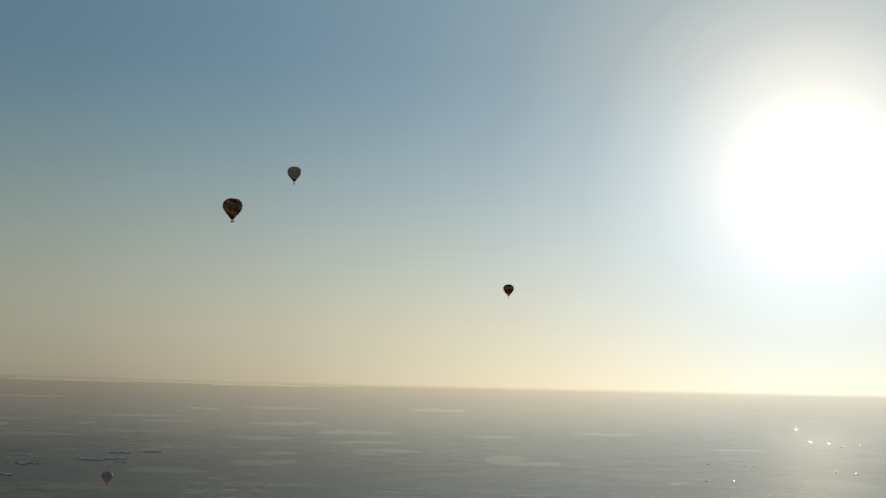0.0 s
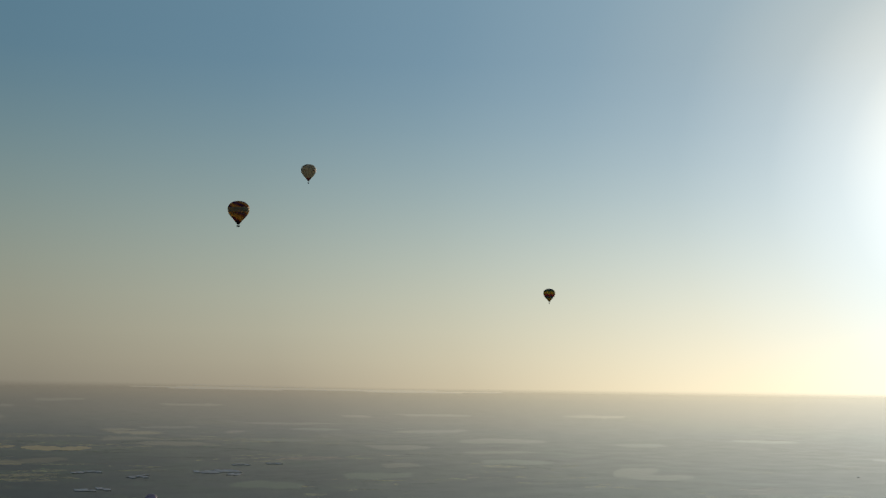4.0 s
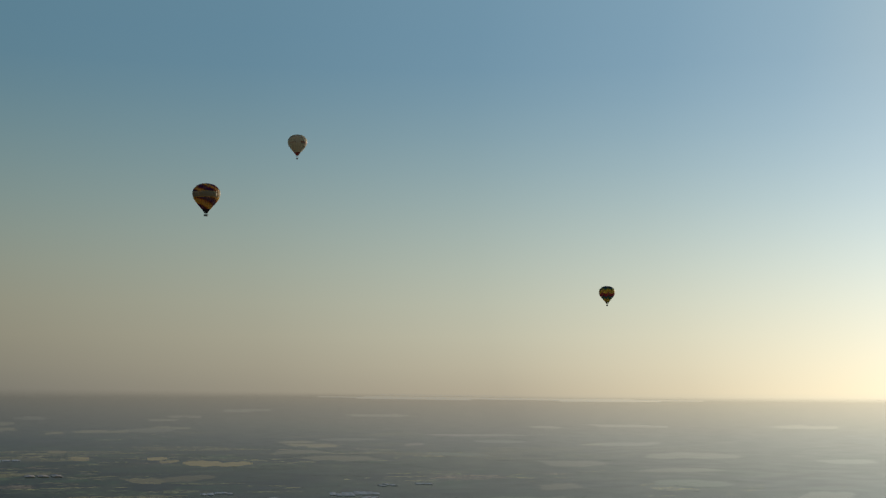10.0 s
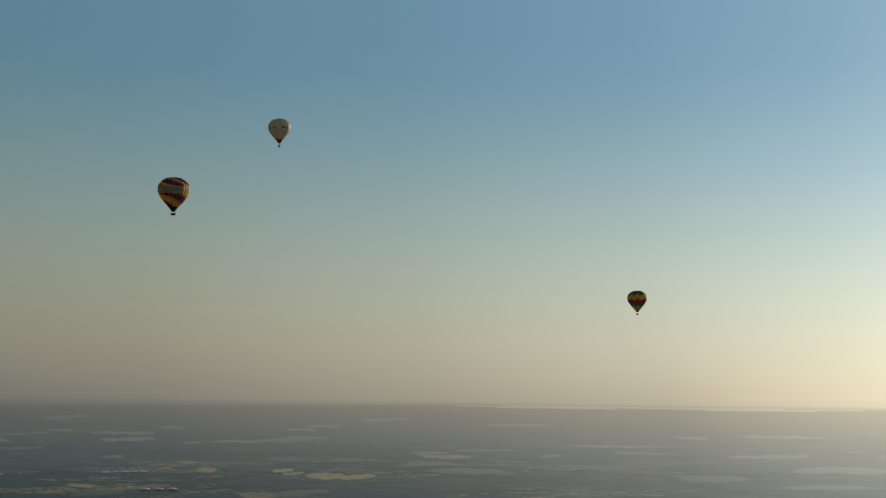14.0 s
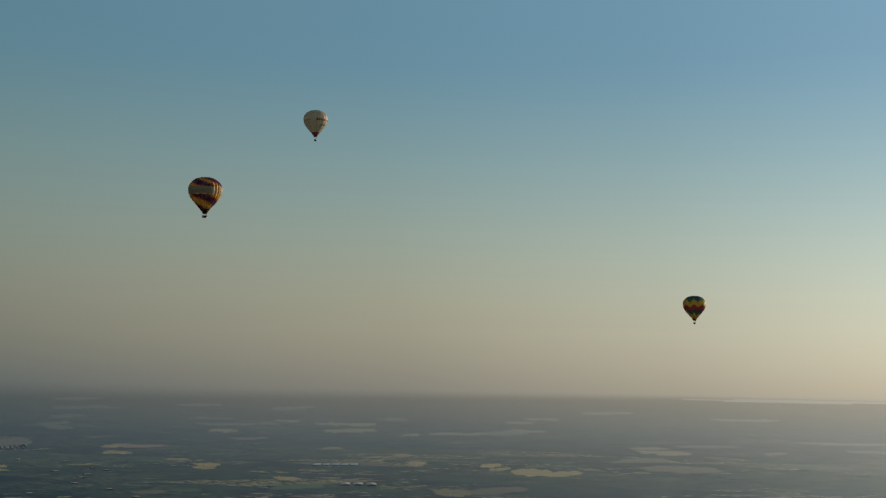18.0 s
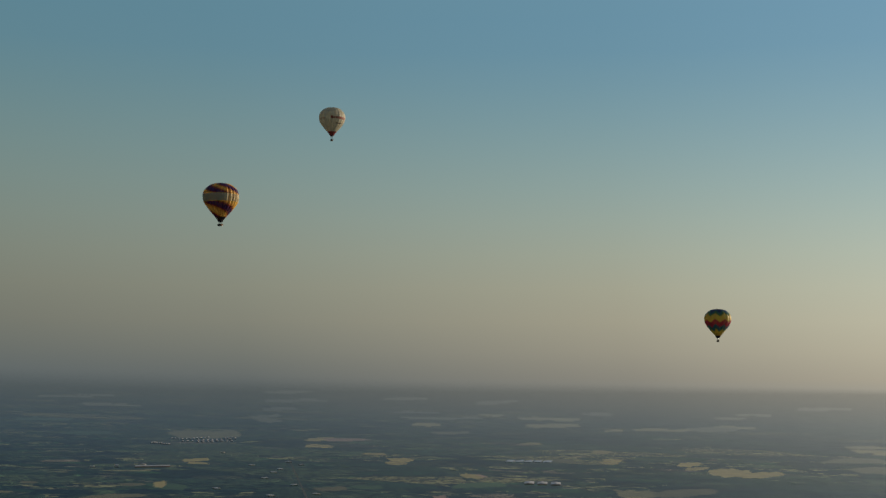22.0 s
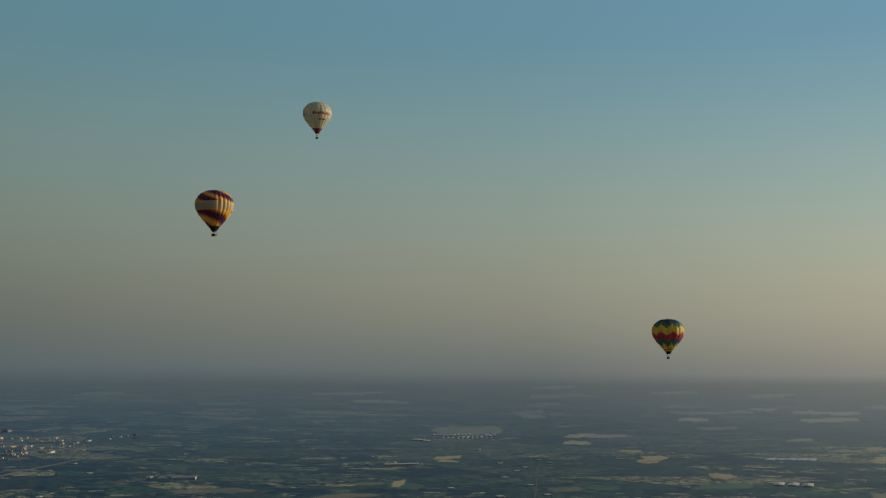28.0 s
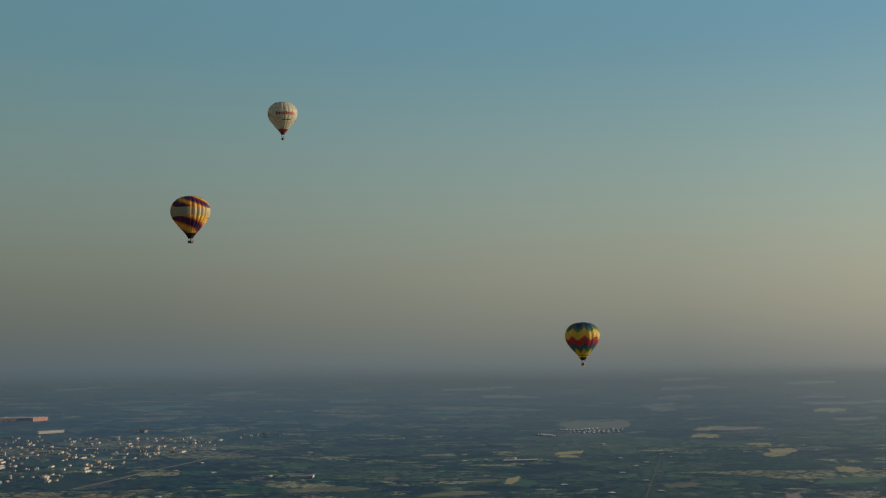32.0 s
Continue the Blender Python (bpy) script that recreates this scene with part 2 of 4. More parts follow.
def true_place(n):
    """Where a spot of the land would lie on a level plain: the far swell is drawn out to its real distance."""
    spot, xyz = n.add("ShaderNodeNewGeometry"), n.add("ShaderNodeSeparateXYZ")
    n.link(spot.outputs["Position"], xyz.inputs[0])
    dx, dy = n.math("SUBTRACT", xyz.outputs[0], CENTRE[0]), n.math("SUBTRACT", xyz.outputs[1], CENTRE[1])
    r = n.math("SQRT", n.math("ADD", n.math("MULTIPLY", dx, dx), n.math("MULTIPLY", dy, dy)))
    share = n.math("MINIMUM", n.math("DIVIDE", n.math("SUBTRACT", r, FLAT), BEND, clamp=True), 0.97)
    far = n.math("ADD", n.math("MINIMUM", r, FLAT), n.math("MULTIPLY", n.math("DIVIDE", share, n.math("SUBTRACT", 1.0, share)), BEND))
    stretch = n.math("DIVIDE", far, n.math("MAXIMUM", r, 1.0))
    place = n.add("ShaderNodeCombineXYZ")
    n.link(n.math("MULTIPLY", dx, stretch), place.inputs[0])
    n.link(n.math("MULTIPLY", dy, stretch), place.inputs[1])
    return place.outputs[0]


def land_material():
    n = Nodes("farmland")
    where = true_place(n)
    warp = n.add("ShaderNodeTexNoise")
    warp.inputs["Scale"].default_value = 0.004
    n.link(where, warp.inputs["Vector"])
    bent = n.add("ShaderNodeVectorMath")
    bent.operation = "MULTIPLY_ADD"
    n.link(warp.outputs["Color"], bent.inputs[0])
    bent.inputs[1].default_value = (90, 90, 0)
    n.link(where, bent.inputs[2])
    frayed = n.add("ShaderNodeTexNoise")
    frayed.inputs["Scale"].default_value = 0.035
    frayed.inputs["Detail"].default_value = 4.0
    n.link(where, frayed.inputs["Vector"])
    rough_edge = n.add("ShaderNodeVectorMath")
    rough_edge.operation = "MULTIPLY_ADD"
    n.link(frayed.outputs["Color"], rough_edge.inputs[0])
    rough_edge.inputs[1].default_value = (34, 34, 0)
    n.link(bent.outputs[0], rough_edge.inputs[2])
    flat = n.add("ShaderNodeVectorMath")
    flat.operation = "MULTIPLY"
    n.link(rough_edge.outputs[0], flat.inputs[0])
    flat.inputs[1].default_value = (1, 1.5, 0)
    plots = n.cells(flat.outputs[0], 0.011)
    edges = n.cells(flat.outputs[0], 0.011, "DISTANCE_TO_EDGE")
    pick = n.add("ShaderNodeSeparateColor")
    n.link(plots.outputs["Color"], pick.inputs[0])
    crop = n.ramp(pick.outputs[0], [(0.0, (0.012, 0.026, 0.020)), (0.22, (0.026, 0.058, 0.026)), (0.45, (0.046, 0.100, 0.034)), (0.62, (0.105, 0.14, 0.052)), (0.76, (0.16, 0.17, 0.068)), (0.88, (0.27, 0.25, 0.105)), (0.95, (0.22, 0.17, 0.105))])
    crop.node.color_ramp.interpolation = "CONSTANT"
    small = n.cells(flat.outputs[0], 0.036)
    pick2 = n.add("ShaderNodeSeparateColor")
    n.link(small.outputs["Color"], pick2.inputs[0])
    strips = n.ramp(pick2.outputs[1], [(0.0, (0.013, 0.026, 0.018)), (0.35, (0.04, 0.07, 0.030)), (0.58, (0.10, 0.115, 0.048)), (0.76, (0.25, 0.23, 0.095)), (0.93, (0.14, 0.13, 0.075))])
    strips.node.color_ramp.interpolation = "CONSTANT"
    crop = n.mix(n.math("GREATER_THAN", pick.outputs[2], 0.55), crop, strips)
    woods = n.math("GREATER_THAN", n.noise(where, 0.0016, 5.0, 0.6), 0.55)
    crop = n.mix(n.math("MULTIPLY", woods, 0.6), crop, rgb(0.018, 0.030, 0.016))
    # broad tracts of ripe and green land, which alone can be told apart far off
    tract = n.add("ShaderNodeSeparateColor")
    n.link(n.cells(flat.outputs[0], 0.0034).outputs["Color"], tract.inputs[0])
    broad = n.ramp(tract.outputs[0], [(0.0, (0.014, 0.030, 0.022)), (0.30, (0.035, 0.070, 0.032)), (0.55, (0.09, 0.12, 0.05)), (0.74, (0.28, 0.24, 0.095)), (0.86, (0.05, 0.085, 0.04))])
    broad.node.color_ramp.interpolation = "CONSTANT"
    crop = n.mix(n.math("MULTIPLY", n.math("GREATER_THAN", tract.outputs[2], 0.45), 0.7), crop, broad)
    hedge = n.math("LESS_THAN", edges.outputs["Distance"], 0.045)
    crop = n.mix(n.math("MULTIPLY", hedge, 0.8), crop, rgb(0.016, 0.027, 0.014))
    fine = n.noise(where, 0.05, 6.0, 0.65)
    fine2 = n.noise(where, 0.4, 3.0, 0.6)
    streak = n.noise(where, 0.016, 5.0, 0.7)
    grain = n.math("MULTIPLY_ADD", fine, 2.6, n.math("MULTIPLY_ADD", fine2, 0.8, -0.8))
    grain = n.math("MULTIPLY", grain, n.math("MULTIPLY_ADD", streak, 2.4, -0.25), clamp=False)
    grain = n.math("MAXIMUM", grain, 0.12)
    trees = n.add("ShaderNodeMapRange")
    n.link(n.noise(where, 0.075, 3.0, 0.75), trees.inputs[0])
    for socket, v in zip(list(trees.inputs)[1:5], (0.47, 0.60, 1.6, 0.25)):
        socket.default_value = v
    grain = n.math("MULTIPLY", grain, trees.outputs[0])
    tone = n.add("ShaderNodeVectorMath")
    tone.operation = "SCALE"
    n.link(crop, tone.inputs[0])
    n.link(grain, tone.inputs["Scale"])
    fade_noise = n.noise(where, 0.014, 6.0, 0.66)
    return grazing_gloss(n, tone.outputs[0], HAZE_GLOSS, HAZE_POWER, 0.5, far_fade(n, fade_noise=fade_noise))


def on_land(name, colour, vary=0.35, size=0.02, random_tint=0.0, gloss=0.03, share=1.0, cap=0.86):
    """Crops, roofs and roads out on the plain: stained, and made see-through like the land in place of haze."""
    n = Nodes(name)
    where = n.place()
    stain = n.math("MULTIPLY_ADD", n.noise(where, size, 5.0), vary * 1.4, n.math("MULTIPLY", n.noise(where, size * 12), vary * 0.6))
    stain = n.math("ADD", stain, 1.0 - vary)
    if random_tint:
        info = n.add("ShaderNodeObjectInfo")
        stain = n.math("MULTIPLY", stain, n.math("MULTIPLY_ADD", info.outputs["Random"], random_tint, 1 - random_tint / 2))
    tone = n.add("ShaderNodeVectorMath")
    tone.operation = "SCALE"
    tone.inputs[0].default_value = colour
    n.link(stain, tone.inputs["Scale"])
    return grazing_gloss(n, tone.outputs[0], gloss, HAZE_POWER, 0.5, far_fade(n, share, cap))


LAND = land_material()
PURPLE, ORANGE, CREAM = nylon("purple_cloth", (0.040, 0.010, 0.080)), nylon("orange_cloth", (0.58, 0.26, 0.04)), nylon("cream_cloth", (0.45, 0.36, 0.19))
DARK, YELLOW, RED = nylon("dark_cloth", (0.016, 0.012, 0.018)), nylon("yellow_cloth", (0.60, 0.42, 0.05), 0.54), nylon("red_cloth", (0.33, 0.025, 0.05), 0.54)
TEAL, GREEN, NAVY = nylon("teal_cloth", (0.02, 0.10, 0.14), 0.54), nylon("green_cloth", (0.075, 0.16, 0.05), 0.54), nylon("navy_cloth", (0.025, 0.03, 0.12), 0.6)
MAROON, WHITE, BLUE = nylon("maroon_cloth", (0.17, 0.025, 0.025)), nylon("white_cloth", (0.44, 0.405, 0.30)), nylon("blue_cloth", (0.30, 0.33, 0.50), 0.55)
AMBER = nylon("amber_cloth", (0.72, 0.44, 0.08))
SCARLET = nylon("scarlet_cloth", (0.75, 0.36, 0.20), 0.55)
WICKER = plain("wicker", (0.10, 0.06, 0.03), 0.85, 0.5, 6.0)
LEATHER = plain("leather_trim", (0.03, 0.02, 0.015), 0.5, 0.3, 4.0)
STEEL = plain("burner_steel", (0.35, 0.35, 0.36), 0.35, 0.2, 5.0, 0.9)
CABLE = plain("cable_steel", (0.05, 0.05, 0.05), 0.5, 0.2, 5.0, 0.5)


# ---- helpers for things ----
def part(name, bm, material, parent=None, label=""):
    """Links a bmesh as one mesh object, under a thing or a part."""
    mesh = bpy.data.meshes.new(name)
    bm.to_mesh(mesh)
    bm.free()
    for m in material if isinstance(material, (list, tuple)) else [material]:
        mesh.materials.append(m)
    ob = new(name, mesh)
    ob.parent = parent
    return tagged(ob, label) if label else ob


def lathe(bm, rings, segments, smooth=True):
    """Joins rings of (radius, height) round the z axis; returns the vertices, ring by ring."""
    rows = []
    for radius, z in rings:
        rows.append([bm.verts.new((radius * math.cos(2 * math.pi * s / segments), radius * math.sin(2 * math.pi * s / segments), z)) for s in range(segments)])
    for a, b in zip(rows, rows[1:]):
        for s in range(segments):
            f = bm.faces.new((a[s], a[(s + 1) % segments], b[(s + 1) % segments], b[s]))
            f.smooth = smooth
    return rows


def box(bm, x0, x1, y0, y1, z0, z1, taper=1.0):
    cx, cy = (x0 + x1) / 2, (y0 + y1) / 2
    low = [bm.verts.new((x, y, z0)) for x, y in ((x0, y0), (x1, y0), (x1, y1), (x0, y1))]
    top = [bm.verts.new((cx + (x - cx) * taper, cy + (y - cy) * taper, z1)) for x, y in ((x0, y0), (x1, y0), (x1, y1), (x0, y1))]
    bm.faces.new(low[::-1])
    bm.faces.new(top)
    for i in range(4):
        bm.faces.new((low[i], low[(i + 1) % 4], top[(i + 1) % 4], top[i]))


def rod(bm, a, b, radius, sides=6):
    a, b = Vector(a), Vector(b)
    way = (b - a).normalized()
    u = way.orthogonal().normalized()
    v = way.cross(u)
    ends = []
    for p in (a, b):
        ends.append([bm.verts.new(p + radius * (u * math.cos(2 * math.pi * i / sides) + v * math.sin(2 * math.pi * i / sides))) for i in range(sides)])
    for i in range(sides):
        bm.faces.new((ends[0][i], ends[0][(i + 1) % sides], ends[1][(i + 1) % sides], ends[1][i]))
    bm.faces.new(ends[0][::-1])
    bm.faces.new(ends[1])


# ---- ground ----
RISE = ((-60, 124), (-40, 124), (-10, 138), (0, 150), (20, 174), (32, 195), (45, 225), (60, 240), (75, 240), (120, 165), (180, 155))


def far_height(x, y):
    """The height of the land: a plain, which far out swells up towards the line of sight."""
    dx, dy = x - CENTRE[0], y - CENTRE[1]
    r = math.hypot(dx, dy)
    if r <= FLAT:
        return 0.0
    turn = math.degrees(math.atan2(-dx, dy))
    h = float(np.interp(turn, [a for a, _ in RISE], [b for _, b in RISE]))
    share = min((r - FLAT) / BEND, 0.996)
    return h * (1 - r / (FLAT + BEND * share / (1 - share)))


RADII = [700 + 20 * i for i in range(30)] + [1300 + 7 * i for i in range(243)] + [3000 + 20 * i for i in range(60)] + [4200 + 12 * i for i in range(21)]
TURNS = [-48 + 0.125 * i for i in range(928)] + [68 + 4 * i for i in range(61)]
cell_field = np.zeros((len(RADII) - 1, len(TURNS)), int)
_mid_r = (np.array(RADII[:-1]) + np.array(RADII[1:])) / 2
_mid_t = np.radians(np.array(TURNS) + np.append(np.diff(TURNS), 4.0) / 2)
CELL_X = CENTRE[0] - _mid_r[:, None] * np.sin(_mid_t)[None]
CELL_Y = CENTRE[1] + _mid_r[:, None] * np.cos(_mid_t)[None]
LAND_X = CENTRE[0] - np.array(RADII)[:, None] * np.sin(np.radians(TURNS))[None]
LAND_Y = CENTRE[1] + np.array(RADII)[:, None] * np.cos(np.radians(TURNS))[None]
_share = np.clip((np.array(RADII) - FLAT) / BEND, 0, 0.996)
_drawn = FLAT + BEND * _share / (1 - _share)
_rise = np.interp((np.array(TURNS) + 180) % 360 - 180, [a for a, _ in RISE], [b for _, b in RISE])
LAND_Z = np.where(np.array(RADII) > FLAT, 1 - np.array(RADII) / _drawn, 0.0)[:, None] * _rise[None]


def sheet(name, which, material, with_middle=False, canopy=None):
    """A piece of the land made of its cells for which `which` holds."""
    wide = len(TURNS)
    i, j = np.nonzero(which)
    k = (j + 1) % wide
    quads = np.stack([i * wide + j, i * wide + k, (i + 1) * wide + k, (i + 1) * wide + j], 1)
    used, index = np.unique(quads, return_inverse=True)
    heights = LAND_Z.ravel().copy()
    if canopy is not None:
        count = np.bincount(quads.ravel(), minlength=heights.size)
        inner = count >= 4
        heights[inner] += canopy.uniform(0.3, 1.0, inner.sum()) * 0.9
    places_xyz = np.stack([LAND_X.ravel(), LAND_Y.ravel(), heights], 1)[used].tolist()
    faces = index.reshape(-1, 4)[:, ::-1].tolist()
    if with_middle:
        ring = [int(np.searchsorted(used, n)) for n in range(wide)]
        places_xyz.append((CENTRE[0], CENTRE[1], 0.0))
        faces += [[ring[n], ring[(n + 1) % wide], len(places_xyz) - 1] for n in range(wide)]
    mesh = bpy.data.meshes.new(name)
    mesh.from_pydata(places_xyz, [], faces)
    mesh.polygons.foreach_set("use_smooth", [True] * len(mesh.polygons))
    mesh.materials.append(material)
    return new(name, mesh)


# ---- hot-air balloons ----
SHAPE = ((0.0, 0.0), (0.003, 0.17), (0.012, 0.33), (0.03, 0.49), (0.06, 0.63), (0.10, 0.745), (0.16, 0.865), (0.23, 0.955), (0.30, 0.994), (0.35, 1.0), (0.42, 0.99), (0.50, 0.945), (0.58, 0.86), (0.67, 0.72), (0.76, 0.56), (0.85, 0.395), (0.93, 0.25), (1.0, 0.145))


def shape_radius(t):
    """The radius of an envelope, as a share of its largest, at t from crown to mouth."""
    ts, rs = [a for a, _ in SHAPE], [b for _, b in SHAPE]
    if t < 0.05:
        return float(np.interp(t, ts, rs))
    w = 0.02
    return float(np.mean([np.interp(min(max(t + d, 0.03), 1.0), ts, rs) for d in (-w, -w / 2, 0, w / 2, w)]))


def gore(diameter, height, gores, number, per_gore, rows, bulge, paint):
    """One gore of an envelope, mouth at z = 0: it bulges between its seams and is painted panel by panel."""
    bm = bmesh.new()
    segments = gores * per_gore
    crown = bm.verts.new((0, 0, height))
    above, t_above = None, 0.0
    for i in range(1, rows + 1):
        t = (i / rows) ** 1.45
        ring = []
        for k in range(per_gore + 1):
            puff = 1 + bulge * (abs(math.sin(math.pi * k / per_gore)) - 0.6) * min(1, 6 * t)
            r = diameter / 2 * shape_radius(t) * puff
            a = 2 * math.pi * (number * per_gore + k) / segments
            ring.append(bm.verts.new((r * math.cos(a), r * math.sin(a), height * (1 - t))))
        for k in range(per_gore):
            u = (number * per_gore + k + 0.5) / segments
            f = bm.faces.new((crown, ring[k], ring[k + 1]) if above is None else (above[k], ring[k], ring[k + 1], above[k + 1]))
            f.smooth, f.material_index = True, paint((t + t_above) / 2 if above else 0.0, u)
        above, t_above = ring, t
    return bm


def basket_and_burner(thing, diameter, drop, wide, deep, tall, mouth):
    """The wicker basket with padded rim, burner frame and flying cables under an envelope."""
    bm = bmesh.new()
    floor_z = -drop
    box(bm, -wide / 2, wide / 2, -deep / 2, deep / 2, floor_z + 0.03 * tall, floor_z + tall, 1.06)
    bmesh.ops.bevel(bm, geom=list(bm.edges), offset=min(wide, deep) * 0.12, segments=2, affect="EDGES")
    basket = part("basket", bm, WICKER, thing, "dark woven wicker basket")
    bm = bmesh.new()
    for sx, sy in ((1, 0), (-1, 0)):
        rod(bm, (sx * wide * 0.53, -deep * 0.53, floor_z + tall), (sx * wide * 0.53, deep * 0.53, floor_z + tall), 0.05 * tall)
    for sy in (1, -1):
        rod(bm, (-wide * 0.53, sy * deep * 0.53, floor_z + tall), (wide * 0.53, sy * deep * 0.53, floor_z + tall), 0.05 * tall)
    part("rim", bm, LEATHER, basket)
    bm = bmesh.new()
    box(bm, -wide / 2, wide / 2, -deep / 2, deep / 2, floor_z, floor_z + 0.05 * tall)
    part("skid", bm, LEATHER, basket)
    top = floor_z + tall * 1.75
    for sx in (1, -1):
        for sy in (1, -1):
            bm = bmesh.new()
            rod(bm, (sx * wide * 0.48, sy * deep * 0.48, floor_z + tall), (sx * wide * 0.34, sy * deep * 0.34, top), 0.035 * tall)
            part("upright", bm, LEATHER, thing)
    bm = bmesh.new()
    corners = [(wide * 0.34 * sx, deep * 0.34 * sy, top) for sx, sy in ((1, 1), (-1, 1), (-1, -1), (1, -1))]
    for i in range(4):
        rod(bm, corners[i], corners[(i + 1) % 4], 0.04 * tall)
    frame_ob = part("burner_frame", bm, STEEL, thing)
    for sx in (0.5, -0.5):
        bm = bmesh.new()
        lathe(bm, [(0.05 * tall, top - 0.12 * tall), (0.13 * tall, top - 0.08 * tall), (0.15 * tall, top + 0.12 * tall), (0.11 * tall, top + 0.28 * tall)], 10)
        for v in bm.verts:
            v.co.x += sx * wide * 0.3
        part("burner", bm, STEEL, frame_ob)
    for i in range(8):
        a = math.pi / 8 + i * math.pi / 4
        c = corners[0 if math.cos(a) > 0 and math.sin(a) > 0 else 1 if math.sin(a) > 0 else 2 if math.cos(a) < 0 else 3]
        bm = bmesh.new()
        rod(bm, c, (mouth * math.cos(a), mouth * math.sin(a), 0.02 * diameter), 0.0022 * diameter, 4)
        part("cable", bm, CABLE, thing)


def balloon(label, at, turn, diameter, full, gores, per_gore, rows, bulge, paint, materials, basket):
    """A whole balloon; at is its middle between crown and basket floor, full its height as a share of its width."""
    thing = tagged(new("hot_air_balloon"), label, "balloon", "hot-air balloons in flight")
    cloth = 1.075 * diameter
    drop = full * diameter - cloth
    thing.matrix_world = pose(at[0], at[1], at[2] - full * diameter / 2 + drop, 0, 0, turn)
    for number in range(gores):
        part("gore", gore(diameter, cloth, gores, number, per_gore, rows, bulge, paint), materials, thing)
    bm = bmesh.new()
    mouth = diameter * 0.145 / 2
    lathe(bm, [(mouth * 1.02, 0.004 * diameter), (mouth * 0.96, -0.012 * diameter), (mouth * 0.86, -0.03 * diameter), (mouth * 0.82, -0.03 * diameter), (mouth * 0.95, 0.0)], 32)
    part("skirt", bm, materials[-1], thing)
    bm = bmesh.new()
    lathe(bm, [(0.0, cloth + 0.004 * diameter), (0.03 * diameter, cloth + 0.004 * diameter), (0.034 * diameter, cloth - 0.002 * diameter)], 24)
    part("crown_ring", bm, materials[-1], thing)
    basket_and_burner(thing, diameter, drop, *basket, mouth)
    return thing, cloth


def near_angle(u, middle):
    return (u - middle + 0.5) % 1.0 - 0.5


def paint_swoosh(t, u):
    """Stripes that wind down to the right and fade from purple through maroon to orange, above and below a cream band."""
    d = near_angle(u, -43.5 / 360) * 360
    if t < 0.022 or t > 0.895:
        return 5
    if 0.325 < t < 0.505:
        return 2
    if 0.305 < t < 0.525:
        return 4
    if t <= 0.305:
        off = ((t - 0.075 - 0.0028 * d + 0.135) % 0.27 - 0.135) / 0.15
    else:
        off = ((t - 0.66 - 0.0021 * d + 0.192) % 0.384 - 0.192) / 0.17
    if -0.36 < off < 0.26:
        return 0
    if -0.60 < off < 0.48:
        return 3
    return 4 if off > 0.75 or off < -0.85 else 1


def paint_zigzag(t, u):
    wave = abs((u * 8) % 1.0 - 0.5) * 2
    z = t + 0.13 * (wave - 0.5)
    for limit, index in ((0.085, 0), (0.15, 4), (0.225, 1), (0.43, 2), (0.61, 3), (0.735, 4), (0.775, 1)):
        if z < limit:
            return index
    return 2 if t < 0.885 else 5 if t < 0.91 else 2 if t < 0.94 else 5


def paint_cream(t, u):
    return 1 if t > 0.885 else 0


def paint_blue(t, u):
    return 0 if t < 0.56 else 1


YELLOW_WIDE = 13.75
yellow_balloon, yellow_cloth = balloon("yellow-orange balloon with purple swooshes and a cream band, in flight", (-81.59, 258.85, 243.23), 0, YELLOW_WIDE, 1.225, 24, 6, 72, 0.065, paint_swoosh, [PURPLE, ORANGE, CREAM, MAROON, AMBER, DARK], (1.9, 1.25, 0.82))
white_balloon, white_cloth = balloon("cream-white balloon with red lettering bars and a maroon mouth, in flight", (-35.81, 264.19, 272.52), 0, 9.98, 1.29, 20, 5, 56, 0.03, paint_cream, [WHITE, MAROON], (0.86, 0.7, 0.66))
zigzag_balloon, _ = balloon("rainbow balloon with red and yellow zigzag bands, in flight", (117.99, 223.29, 192.68), 0, 7.78, 1.255, 18, 6, 72, 0.04, paint_zigzag, [NAVY, GREEN, YELLOW, RED, TEAL, DARK], (0.7, 0.6, 0.54))
blue_balloon, _ = balloon("small blue balloon with an orange-red lower half, low over fields", (-121.5, 517.0, 39.0), 200, 9.4, 1.22, 20, 5, 40, 0.03, paint_blue, [BLUE, SCARLET], (0.9, 0.7, 0.66))

LETTER_RED, LETTER_DARK = nylon("red_lettering", (0.30, 0.05, 0.04)), nylon("dark_lettering", (0.09, 0.06, 0.05))


def lettering_bar(thing, diameter, cloth, t0, t1, a0, a1, material):
    """A plain bar of cloth in place of a line of lettering, sewn on an envelope between two angles."""
    bm = bmesh.new()
    steps = max(4, int((a1 - a0) / 4))
    rows = []
    for t in (t0, (t0 + t1) / 2, t1):
        r = diameter / 2 * shape_radius(t) * 1.018
        rows.append([bm.verts.new((r * math.cos(radians(a0 + (a1 - a0) * i / steps)), r * math.sin(radians(a0 + (a1 - a0) * i / steps)), cloth * (1 - t))) for i in range(steps + 1)])
    for a, b in zip(rows, rows[1:]):
        for i in range(steps):
            bm.faces.new((a[i], b[i], b[i + 1], a[i + 1])).smooth = True
    part("lettering_bar", bm, material, thing)


for a0, a1, drop in ((-66, -58, 0.0), (-55, -49, 0.015), (-46, -40, 0.015), (-37, -31, 0.015), (-28, -22, 0.0), (-19, -14, 0.015), (-11, -5, 0.015), (-2, 4, 0.0), (7, 13, 0.015), (-138, -128, 0.01), (-125, -118, 0.01), (-115, -108, 0.0), (-105, -95, 0.01)):
    lettering_bar(white_balloon, 9.98, white_cloth, (0.372 if a0 > -70 else 0.425) + drop, 0.468 if a0 > -70 else 0.455, a0, a1, LETTER_RED)
